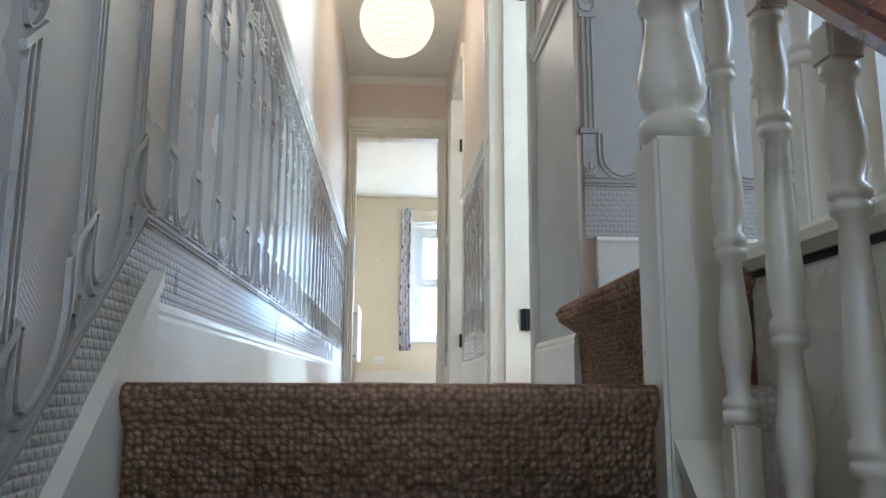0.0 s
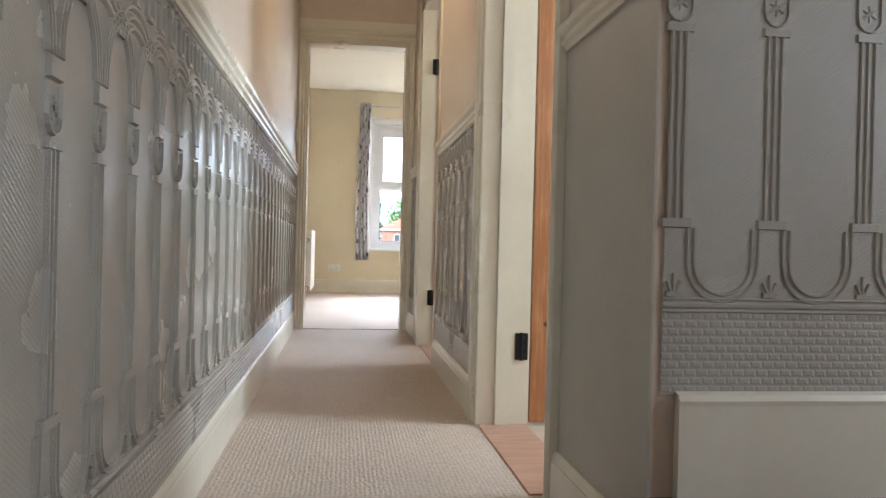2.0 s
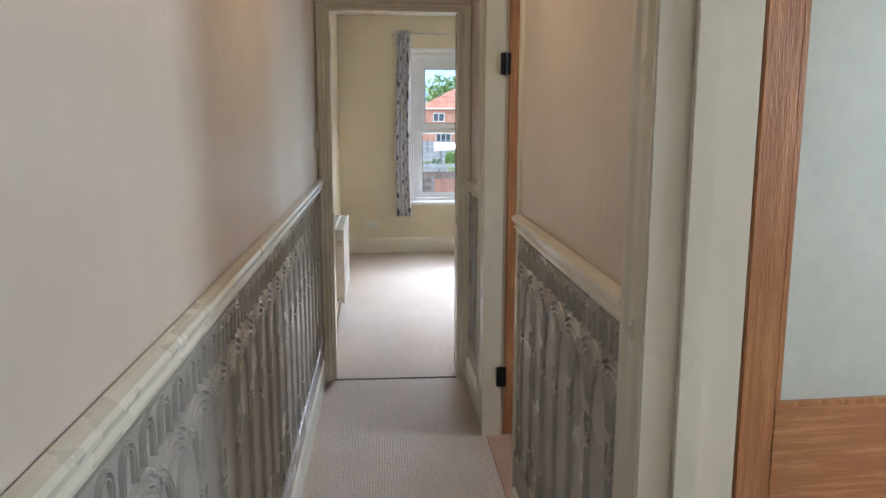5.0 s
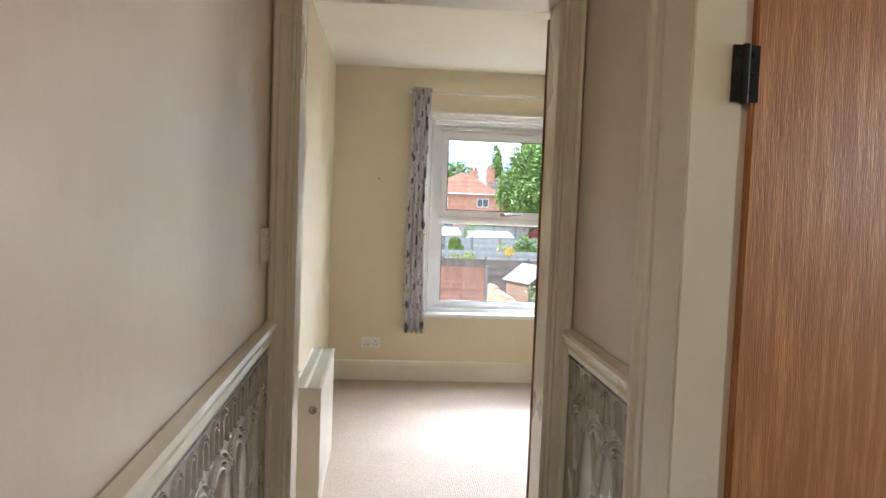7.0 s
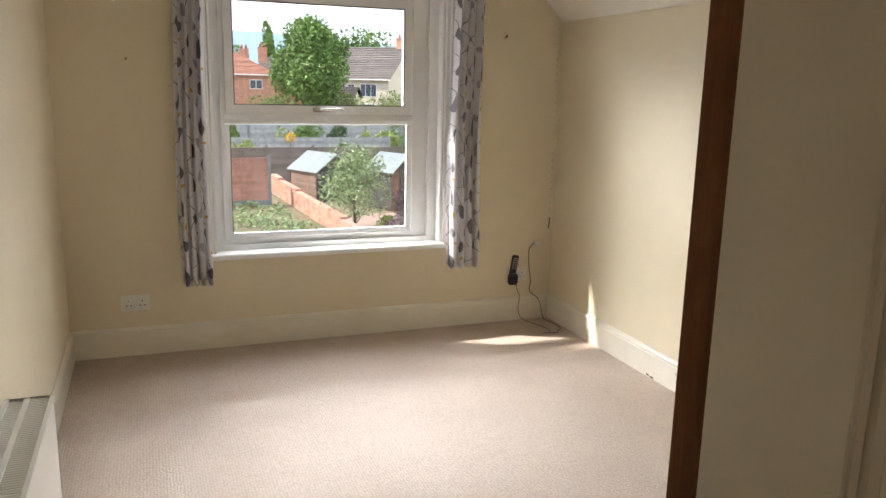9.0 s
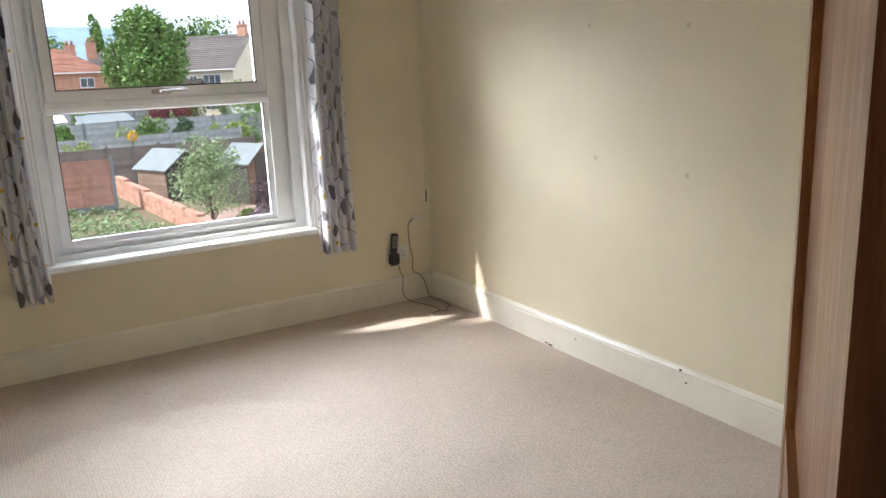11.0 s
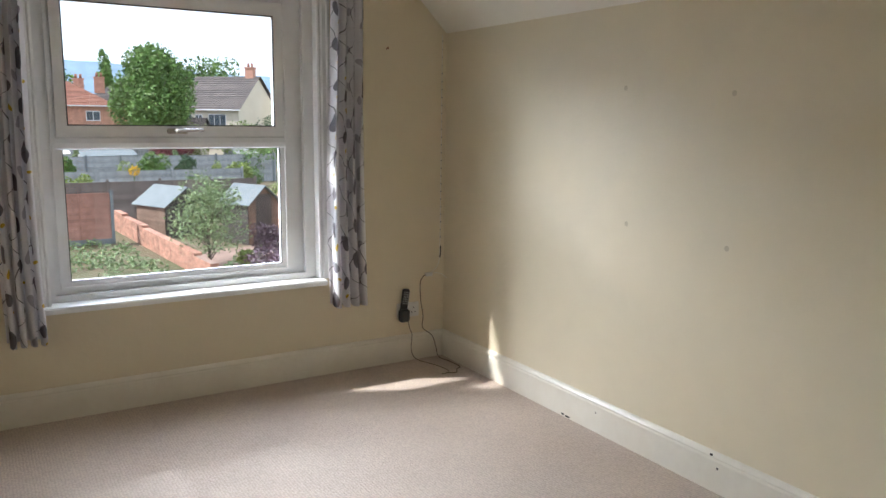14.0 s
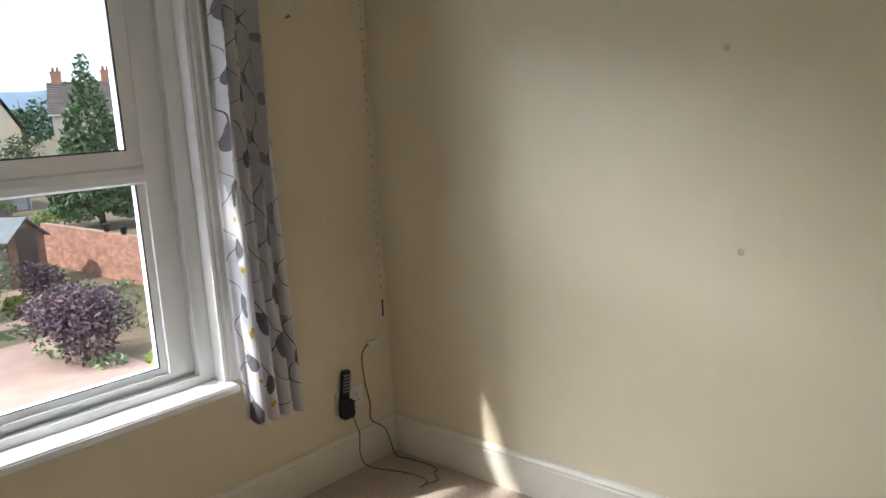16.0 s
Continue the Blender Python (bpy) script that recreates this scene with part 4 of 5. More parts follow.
part("ceiling_rose", lathe([(0.045, H - 1.985 - 0.001), (0.043, H - 1.985 - 0.02), (0.015, H - 1.985 - 0.03), (0, H - 1.985 - 0.031)], 20), PLAST, lantern, "", True)

# ---- bedroom things ----
win = setting(thing("window_1", "white plastic two-light window in a painted reveal", "window", 1.26, 10.1, 0.55), "white plastic two-light window in a painted reveal", "window")


def wpart(name, bm, m, parent=None, label=""):
    ob = part(name, bm, m, None, label)
    ob.parent = parent or win
    ob.matrix_parent_inverse = win.matrix_world.inverted() if parent is None else Matrix.Identity(4)
    return ob


FY0, FY1 = 10.075, 10.114
wpart("outer_frame", holed("y", FY0, FY1, WX0, WX1, WZ0, WZ1, [(0.700, 1.737, 0.635, 1.255), (0.688, 1.745, 1.325, 1.965)]), UPVC)
wpart("frame_bead", holed("y", FY0 - 0.014, FY0 + 0.002, 0.655, 1.815, 0.60, 2.01, [(0.672, 1.762, 0.612, 1.99)]), UPVC)
wpart("outer_bead", holed("y", FY0 - 0.032, FY0 + 0.002, WX0, WX1, WZ0, WZ1, [(0.632, 1.858, 0.578, 2.032)]), UPVC)
sash = wpart("sash", holed("y", FY0 - 0.026, FY1 - 0.018, 0.68, 1.755, 1.315, 1.975, [(0.728, 1.703, 1.365, 1.915)]), UPVC)
wpart("transom", moulding([(0, 0), (0.012, 0.008), (0.016, 0.03), (0.010, 0.052), (0, 0.06)], (0.672, FY0 + 0.001, 1.252), (1.762, FY0 + 0.001, 1.252), (0, -1, 0)), UPVC)
wpart("gasket", holed("y", FY0 + 0.001, FY0 + 0.005, 0.697, 1.74, 0.632, 1.258, [(0.704, 1.733, 0.639, 1.251)]), BLACKP)
wpart("gasket", holed("y", FY0 - 0.0265, FY0 - 0.02, 0.7255, 1.7055, 1.3625, 1.9175, [(0.731, 1.70, 1.368, 1.912)]), BLACKP)
for nm, b in (("pane", (0.70, 10.082, 0.635, 1.737, 10.086, 1.255)), ("pane", (0.728, 10.056, 1.365, 1.703, 10.060, 1.915))):
    wpart(nm, boxes(b), GLASS).visible_shadow = False
wpart("window_handle", tube(smooth_line([(1.20, FY0 - 0.03, 1.338), (1.205, FY0 - 0.055, 1.34), (1.23, FY0 - 0.06, 1.342), (1.29, FY0 - 0.058, 1.343), (1.33, FY0 - 0.052, 1.343)], 5), 0.0075, 8), CHROME)
wpart("handle_plate", boxes((1.16, FY0 - 0.036, 1.326, 1.26, FY0 - 0.025, 1.352), bevel=0.005), CHROME)
wpart("reveal_lining", holed("y", BY1 - 0.004, FY0, WX0 - 0.012, WX1 + 0.012, WZ0 - 0.001, WZ1 + 0.012, [(WX0, WX1, WZ0, WZ1)]), WINPAINT)
wpart("sill_board", boxes((0.555, 9.925, 0.518, 1.94, FY0 + 0.01, 0.547), bevel=0.006, seg=3), WINPAINT)
CAS = [(0, 0), (0.010, 0), (0.014, 0.010), (0.010, 0.018), (0.018, 0.026), (0.018, 0.046), (0.026, 0.054), (0.024, 0.066), (0, 0.066)]
for s, e, w in (((WX0, BY1 - 0.003, 0.547), (WX0, BY1 - 0.003, WZ1 + 0.06), (-1, 0, 0)), ((WX1, BY1 - 0.003, 0.547), (WX1, BY1 - 0.003, WZ1 + 0.06), (1, 0, 0)), ((WX0 - 0.06, BY1 - 0.003, WZ1), (WX1 + 0.06, BY1 - 0.003, WZ1), (0, 0, 1))):
    wpart("casing", moulding(CAS, s, e, (0, -1, 0), w), WINPAINT)


def curtain(label, x0, x1, z0, z1, y, folds, seed):
    rng = random.Random(seed)
    nu, nv = folds * 12, 26
    vs, fs, uvs = [], [], []
    ph = rng.random() * 6
    for j in range(nv + 1):
        v = j / nv
        z = z1 + (z0 - z1) * v
        for i in range(nu + 1):
            u = i / nu
            amp = 0.022 + 0.016 * v
            a = u * folds * 2 * math.pi + ph
            spread = 0.88 + 0.12 * v
            xx = (x0 + x1) / 2 + (u - 0.5) * (x1 - x0) * spread + 0.006 * math.sin(a * 2 + v * 3) + 0.008 * math.sin(v * 5 + ph)
            yy = y + amp * math.sin(a + 0.5 * math.sin(v * 3 + ph)) + 0.006 * math.sin(a * 2.3 + v * 7)
            vs.append((xx, yy, z + 0.008 * math.sin(a) * v))
            uvs.append((u * (x1 - x0) * 2.6, z))
    for j in range(nv):
        for i in range(nu):
            p = j * (nu + 1) + i
            fs.append((p, p + 1, p + nu + 2, p + nu + 1))
    root = thing("curtain", label, "curtain", (x0 + x1) / 2, y, z0)
    ob = raw("cloth", vs, fs, CURTAIN, None, "", True)
    lay = ob.data.uv_layers.new(name="UVMap")
    for lo in ob.data.loops:
        lay.data[lo.index].uv = uvs[lo.vertex_index]
    so = ob.modifiers.new("thickness", "SOLIDIFY")
    so.thickness = 0.0018
    ob.parent = root
    ob.matrix_parent_inverse = root.matrix_world.inverted()
    for k in range(folds + 1):
        cx = x0 + (x1 - x0) * (0.08 + 0.84 * k / folds)
        r = part("ring", tube([(cx, y + 0.018 * math.cos(t * math.pi / 8), 2.255 + 0.018 * math.sin(t * math.pi / 8)) for t in range(17)], 0.002, 6), PLAST)
        r.parent = root
        r.matrix_parent_inverse = root.matrix_world.inverted()
    return root


curtain("white curtain printed with grey leaves, drawn aside", 0.415, 0.575, 0.41, 2.29, 9.885, 4, 3)
curtain("white curtain printed with grey leaves, drawn aside", 1.945, 2.145, 0.41, 2.26, 9.885, 4, 8)
pole = thing("curtain_pole", "thin white curtain pole above the window", "curtain pole", 1.27, 9.885, 2.255)
part("rod", tube([(-0.86, 0, 0), (0.90, 0, 0)], 0.008, 12), PLAST, pole, "", True)
for x in (-0.86, 0.90):
    part("finial", lathe([(0.008, -0.01), (0.014, 0), (0.016, 0.012), (0.009, 0.024), (0, 0.026)], 14, None, pose(x, 0, 0, 0, 90 if x > 0 else -90)), PLAST, pole, "", True)
for x in (-0.75, 0.80):
    part("bracket", boxes((x - 0.008, 0, -0.01, x + 0.008, 0.112, 0.006), bevel=0.002), PLAST, pole)

# radiator
rad = thing("radiator", "white double panel radiator with top grille", "radiator", -0.02, 6.89, 0.20)
RL, RH = 0.79, 0.50
for nm, x in (("front_panel", 0.028), ("back_panel", -0.064)):
    bm = boxes((x - 0.007, 0.0, 0.0, x + 0.007, RL, RH - 0.01), bevel=0.004)
    part(nm, bm, RADW, rad)
part("end_cover", boxes((-0.072, -0.003, 0.02, 0.036, 0.002, RH), bevel=0.003), RADW, rad)
part("end_cover", boxes((-0.072, RL - 0.002, 0.02, 0.036, RL + 0.003, RH), bevel=0.003), RADW, rad)
part("top_rim", boxes((-0.074, -0.003, RH - 0.012, -0.064, RL + 0.003, RH), (0.028, -0.003, RH - 0.012, 0.038, RL + 0.003, RH), (-0.03, 0, RH - 0.012, -0.018, RL, RH - 0.001)), RADW, rad)
part("grille_backing", boxes((-0.064, 0.0, RH - 0.05, 0.028, RL, RH - 0.047)), DARKGAP, rad)
gv, gf = [], []
k = 0
while k * 0.0105 < RL - 0.01:
    y = 0.004 + k * 0.0105
    n0 = len(gv)
    for yy in (y, y + 0.0042):
        for x, z in ((-0.064, RH - 0.018), (0.028, RH - 0.018), (0.028, RH - 0.004), (-0.064, RH - 0.004)):
            gv.append((x, yy, z))
    for f in ((0, 1, 2, 3), (4, 7, 6, 5), (3, 2, 6, 7), (0, 4, 5, 1)):
        gf.append(tuple(n0 + i for i in f))
    k += 1
raw("top_grille", gv, gf, RADW, rad)
for z, nm in ((RH - 0.085, "bleed_valve"), (0.03, "lockshield_valve")):
    v = part(nm, lathe([(0.016, 0.002), (0.016, -0.006), (0.011, -0.008), (0.011, -0.016), (0.0, -0.017)][::-1], 16, None, Matrix.Translation((0.006, 0, z)) @ pose(0, 0, 0, -90) @ Matrix.Diagonal((1, 1, 1, 1))), CHROME, rad, "", True)
part("pipe", tube(smooth_line([(0.006, -0.02, 0.03), (0.006, -0.045, 0.028), (0.004, -0.05, 0.0), (-0.01, -0.05, -0.1), (-0.02, -0.05, -0.2)], 5), 0.0065, 8), RADW, rad)
for y in (0.15, RL - 0.15):
    part("wall_bracket", boxes((-0.15, y - 0.012, 0.08, -0.064, y + 0.012, RH - 0.08)), RADW, rad)

# ceiling pendant
pend = thing("pendant_lamp", "white conical fabric pendant shade, unlit", "ceiling lamp", 1.31, 8.0, 1.89)
bm = lathe([(0.145, 0.0), (0.145, 0.006), (0.045, 0.165), (0.043, 0.165), (0.142, 0.004), (0.142, 0.0)], 32)
part("shade", bm, SHADE, pend, "", True)
bm = lathe([(0.1455 + 0.002 * (k % 2), -0.012 + 0.003 * k) for k in range(6)], 48)
part("scalloped_trim", bm, SHADE, pend, "", True)
part("lamp_holder", lathe([(0.0, 0.10), (0.02, 0.10), (0.02, 0.17), (0.008, 0.19), (0.0, 0.19)], 16), PLAST, pend, "", True)
part("flex", tube([(0, 0, 0.18), (0, 0, BH - 1.89)], 0.0035, 8), PLAST, pend)
part("ceiling_rose", lathe([(0.045, BH - 1.891), (0.043, BH - 1.91), (0.015, BH - 1.92), (0, BH - 1.921)], 20), PLAST, pend, "", True)

# corner charger, remote handset and cables
ch = thing("plug_charger", "black plug-in power adapter with thin brown lead", "charger", 2.425, BY1 - 0.012, 0.285)
part("body", boxes((-0.03, -0.045, -0.04, 0.03, 0.0, 0.035), bevel=0.009, seg=3), BLACKP, ch)
fl = BX1
path = [(2.445, 9.95, 0.25), (2.455, 9.945, 0.20), (2.475, 9.955, 0.16), (2.47, 9.955, 0.07), (2.50, 9.94, 0.012), (2.555, 9.80, 0.005), (2.565, 9.70, 0.005), (2.54, 9.66, 0.005), (2.50, 9.655, 0.006)]
o = part("lead", tube(smooth_line(path, 6), 0.0022, 6), BROWNC)
o.parent, o.matrix_parent_inverse = ch, ch.matrix_world.inverted()
rem = thing("remote_handset", "black cordless handset leaning above the socket", "remote", 2.437, BY1 - 0.016, 0.36, rz=0)
m0 = pose(0, 0, 0, 0, 9, 0)
bm = boxes((-0.022, -0.012, -0.075, 0.022, 0.010, 0.075), bevel=0.006, seg=3)
bm.transform(m0)
part("body", bm, BLACKP, rem)
bm = bmesh.new()
for r in range(6):
    for c in range(4):
        add_box(bm, -0.017 + c * 0.0098, -0.0145, 0.052 - r * 0.013, -0.0105 + c * 0.0098, -0.011, 0.059 - r * 0.013)
bm.transform(m0)
part("buttons", bm, GREYP, rem, "grey rubber buttons")
con = thing("cable_connector", "small white in-line cable connector on the wall", "connector", 2.60, BY1 - 0.014, 0.506)
part("body", boxes((-0.022, -0.012, -0.010, 0.022, 0.013, 0.010), bevel=0.003), PLAST, con)
cab = [
    (BROWNC, 0.0026, "lead", [(2.578, 9.98, 0.504), (2.565, 9.98, 0.498), (2.545, 9.985, 0.46), (2.55, 9.985, 0.35), (2.56, 9.975, 0.26), (2.555, 9.97, 0.19), (2.61, 9.955, 0.14), (2.635, 9.95, 0.07), (2.645, 9.93, 0.008), (2.66, 9.84, 0.005), (2.66, 9.72, 0.005), (2.62, 9.69, 0.005), (2.585, 9.64, 0.006), (2.53, 9.66, 0.006)]),
    (PLAST, 0.002, "white_cable", [(2.622, 9.982, 0.508), (2.65, 9.975, 0.513), (2.675, 9.95, 0.505), (2.69, 9.925, 0.485)]),
    (PLAST, 0.002, "white_cable", [(2.62, 9.985, 0.515), (2.655, 9.988, 0.54), (2.675, 9.99, 0.58), (2.68, 9.99, 0.65), (2.682, 9.991, 1.2), (2.682, 9.991, 1.88)]),
    (BLACKP, 0.004, "black_sleeve", [(2.68, 9.988, 0.60), (2.683, 9.988, 0.63), (2.683, 9.988, 0.67)]),
]
for m, r, nm, pts in cab:
    o = part(nm, tube(smooth_line(pts, 6), r, 6), m)
    o.parent, o.matrix_parent_inverse = con, con.matrix_world.inverted()
for k in range(26):
    o = part("cable_clip", boxes((2.679, 9.986, 0.72 + k * 0.045, 2.685, 9.9885, 0.726 + k * 0.045)), GREYP)
    o.parent, o.matrix_parent_inverse = con, con.matrix_world.inverted()


def nail(x, z):
    ob = thing("wall_nail", "small rusty nail in the cream wall", "nail", x, BY1, z)
    part("shank", lathe([(0.003, -0.004), (0.003, 0.018), (0.006, 0.019), (0.006, 0.021), (0, 0.0215)], 8, None, pose(0, 0, 0, 75)), DARKPINE, ob)


nail(0.19, 1.585), nail(2.327, 1.785)
for y, z in ((8.553, 1.55), (8.006, 1.518), (8.51, 0.98), (7.99, 0.95)):
    mk = part("filler_mark", lathe([(0.011, 0.0), (0.009, 0.0008), (0, 0.001)], 10, None, Matrix.Translation((BX1, y, z)) @ pose(0, 0, 0, 0, -90)), mat("old_filler", (0.63, 0.55, 0.39), 0.8), wall_br, "faint filled hole")

# ---- gardens and houses beyond the window ----
GZ = -2.8
rngo = random.Random(11)
gv, gf = [], []
xs = [-3000, -600, -150, -60, -30, -15, -5, 0, 5, 10, 15, 20, 30, 45, 70, 150, 600, 3000]
yg = [10.4, 15, 20, 25, 30, 35, 40, 50, 60, 75, 100, 150, 300, 800, 2000, 4000]
for y in yg:
    for x in xs:
        gv.append((x, y, GZ + (0.05 * noise.noise((x * 0.3, y * 0.3, 0)) if abs(x) < 60 and y < 80 else 0)))
nx = len(xs)
for j in range(len(yg) - 1):
    for i in range(nx - 1):
        p = j * nx + i
        gf.append((p, p + 1, p + nx + 1, p + nx))
setting(raw("ground", gv, gf, GROUND), "lawns and bare soil of the back gardens", "ground")
setting(part("ground_back", boxes((-40, -40, GZ - 0.3, 40, 10.4, GZ - 0.02)), GROUND), "ground around the house", "ground")
# house outside walls below the bedroom
setting(part("wall_outside", boxes((-0.33, 10.0, GZ, 2.86, 10.29, -0.2)), BRICK), "outer brick wall of the house", "wall")

hv, hf = [], []
n = 80
for i in range(n + 1):
    x = -2600 + 5200 * i / n
    h = 150 + 28 * noise.noise((x * 0.0016, 0.3, 0)) + 9 * noise.noise((x * 0.008, 2.3, 0))
    hv += [(x, 2500, GZ), (x, 2600, h * 0.6), (x, 2750, h + 6)]
for i in range(n):
    p = 3 * i
    hf += [(p, p + 3, p + 4, p + 1), (p + 1, p + 4, p + 5, p + 2)]
setting(raw("backdrop", hv, hf, HILL, smooth=True), "hazy blue hills on the horizon", "hills")


def leaf_cloud(centers, count, size, rng, flat=0.0):
    """Small bent leaves spread through lumps given as (x, y, z, rx, ry, rz)."""
    vs, fs = [], []
    vol = [c[3] * c[4] * c[5] for c in centers]
    tot = sum(vol)
    for c, vv in zip(centers, vol):
        for _ in range(max(6, int(count * vv / tot))):
            d = Vector((rng.gauss(0, 1), rng.gauss(0, 1), rng.gauss(0, 1))).normalized()
            r = 0.55 + 0.5 * rng.random() ** 0.6
            p = Vector((c[0] + d.x * c[3] * r, c[1] + d.y * c[4] * r, c[2] + d.z * c[5] * r))
            a = Vector((rng.gauss(0, 1), rng.gauss(0, 1), rng.gauss(0, 0.7))).normalized()
            b = a.orthogonal().normalized()
            b = (b * math.cos(rng.random() * 6.28) + a.cross(b) * math.sin(rng.random() * 6.28))
            s = size * (0.6 + 0.8 * rng.random())
            n0 = len(vs)
            nn = a.cross(b) * s * 0.2
            vs += [p - a * s, p + b * s * 0.45 + nn, p + a * s, p - b * s * 0.45 + nn]
            fs.append((n0, n0 + 1, n0 + 2, n0 + 3))
    return vs, fs


def lumps(x, y, z, rx, rz, n, rng, squash=0.45, taper=0.0):
    out = []
    for _ in range(n):
        d = Vector((rng.gauss(0, 1), rng.gauss(0, 1), rng.gauss(0, 1))).normalized() * (rng.random() ** 0.4)
        k = squash * (0.7 + 0.6 * rng.random())
        if taper:
            w = 1.0 - taper * (d.z * 0.5 + 0.3)
            d.x, d.y, k = d.x * w, d.y * w, k * (0.75 + 0.25 * w)
        out.append((x + d.x * rx * 0.72, y + d.y * rx * 0.72, z + d.z * rz * 0.72, rx * k, rx * k, rz * k))
    return out


def tree(name, label, cat, x, y, ztop, zlow, rx, material, count, size, seed, nl=22, trunk=0.2, limbs=6, cone=False, taper=0.0):
    rng = random.Random(seed)
    ob = thing(name, label, cat, x, y, GZ)
    h = ztop - GZ
    zc = (ztop + zlow) / 2 - GZ
    if trunk:
        bm = tube([(0, 0, -0.05), (0.02 * h * rng.uniform(-1, 1), 0, h * 0.3), (0.03 * h * rng.uniform(-1, 1), 0.02, h * 0.85)], [trunk, trunk * 0.75, trunk * 0.15], 10)
        part("trunk", bm, BARK, ob, "", True)
        for k in range(limbs):
            a = k * 6.28 / limbs + rng.random()
            z0 = max(0.1, (zlow - GZ) * 0.7) + h * 0.4 * k / limbs
            e = Vector((math.cos(a) * rx * 0.65, math.sin(a) * rx * 0.65, min(h * 0.92, z0 + h * 0.3)))
            part("limb", tube([(0, 0, z0), (e.x * 0.4, e.y * 0.4, (z0 + e.z) / 2 - 0.03 * h), e], [trunk * 0.4, trunk * 0.25, trunk * 0.06], 6), BARK, ob, "", True)
    if cone:
        ls = []
        for k in range(nl):
            t = k / nl
            zz = zlow - GZ + (ztop - zlow) * t
            r = rx * (1 - t) * 0.75 + 0.05
            for q in range(5):
                a = q * 1.256 + k * 0.7
                ls.append((math.cos(a) * r, math.sin(a) * r, zz - 0.1 * r, r * 0.42 + 0.06, r * 0.42 + 0.06, (ztop - zlow) / nl * 0.75))
    else:
        ls = lumps(0, 0, zc, rx, (ztop - zlow) / 2, nl, rng, 0.32 if taper else 0.45, taper)
    vs, fs = leaf_cloud(ls, count, size, rng)
    raw("crown", vs, fs, material, ob)
    return ob


tree("broadleaf_tree", "large round green tree behind the gardens", "tree", 14.1, 75, 7.6, -1.2, 4.4, LEAF, 30000, 0.17, 1, 90, 0.35, taper=0.6)
tree("poplar_tree", "tall narrow green poplar far off", "tree", 19.8, 140, 11.6, 3.0, 1.1, LEAF, 2500, 0.30, 2, 14, 0.2, 3)
tree("conifer", "tall green fir tree beside the brick wall", "tree", 15.7, 42, 4.9, -1.9, 2.1, LEAFC, 9000, 0.13, 3, 18, 0.14, 0, True)
tree("apple_tree", "loose open fruit tree with pale green leaves", "tree", 6.0, 28, 0.1, -2.6, 1.35, LEAFA, 3900, 0.052, 4, 70, 0.045, 14, taper=0.5)
tree("copper_bush", "purple-leaved bush by the paving", "bush", 6.2, 22, -1.2, -2.75, 1.0, LEAFP, 4200, 0.055, 5, 22, 0.04, 6)
tree("copper_bush", "small purple-leaved bush by the shed", "bush", 7.9, 28.4, -1.6, -2.75, 0.6, LEAFP, 1800, 0.05, 6, 12, 0.03, 4)
tree("red_maple", "dark red-leaved rounded shrub among the gardens", "shrub", 14.2, 70, -0.45, -2.4, 1.7, LEAFR, 3200, 0.13, 7, 16, 0.1, 4)
for i, (x, y, zt, r, m, lab) in enumerate(((9.3, 52, -0.55, 0.95, LEAF, "clipped round green bush by a grey fence"), (4.7, 52, -1.0, 0.6, LEAF, "small green bush by a grey fence"), (11.0, 52, -0.9, 0.6, LEAFD, "small dark bush by a grey fence"),
        (13.6, 50, -1.0, 0.9, LEAFL, "loose light green bush beside the fence"), (16.8, 56, 0.1, 1.9, LEAF, "broad green bush behind the sheds"), (20.5, 72, 1.4, 2.4, LEAFL, "yellow-green tree behind the gardens"),
        (23.5, 74, 1.6, 2.2, LEAFD, "dark evergreen shrub behind the gardens"), (11.0, 78, 0.8, 2.2, LEAF, "green hedge mass in front of the houses"), (17.5, 77, 0.9, 1.8, LEAFL, "yellow-green hedge before the pale house"),
        (7.5, 66, -0.6, 1.0, LEAFA, "greyish bush behind a fence"), (7.2, 20.2, -2.35, 0.6, LEAFL, "low bright green plants by the paving"), (6.9, 27.2, -2.3, 0.4, LEAFL, "low bright green plant"))):
    tree("garden_bush", lab, "bush", x, y, zt, GZ + 0.1, r, m, 1500 if y > 30 else 900, 0.05 + y * 0.0011, 20 + i, 12, 0.04, 3)
for i, (x, y, zt, r, m) in enumerate(((4.0, 170, 11.5, 6, LEAFD), (13, 150, 10.5, 5, LEAF), (36, 155, 11.2, 6, LEAFD), (40, 150, 12, 6, LEAF), (52, 150, 9.5, 7, LEAFD), (31, 150, 10.2, 5, LEAF), (22, 210, 9.5, 6, LEAFL), (64, 150, 10.5, 8, LEAFD), (-8, 170, 12, 8, LEAF), (80, 160, 11, 9, LEAF))):
    tree("far_tree", "distant green tree on the skyline", "tree", x, y, zt, -1.0, r, m, 2200, 0.42, 50 + i, 18, 0.3, 3)


rngg = random.Random(77)
for i in range(26):
    x, y = rngg.uniform(2.5, 19), rngg.choice((rngg.uniform(39.5, 45), rngg.uniform(47.5, 54), rngg.uniform(57, 73)))
    x = x * (0.45 + y / 110)
    tree("garden_shrub", "small mixed garden shrub between the fences", "shrub", x, y, GZ + rngg.uniform(0.8, 1.75), GZ + 0.05, rngg.uniform(0.4, 0.9), rngg.choice((LEAF, LEAFL, LEAFA, LEAFD)), 420, 0.09, 200 + i, 8, 0.03, 2)
gr = []
for i in range(60):
    gr.append((rngg.uniform(2.0, 4.6), rngg.uniform(24.5, 33), GZ + 0.12, 0.25, 0.25, 0.16))
for i in range(60):
    gr.append((rngg.uniform(6.0, 10), rngg.uniform(19, 31), GZ + 0.1, 0.3, 0.3, 0.14))
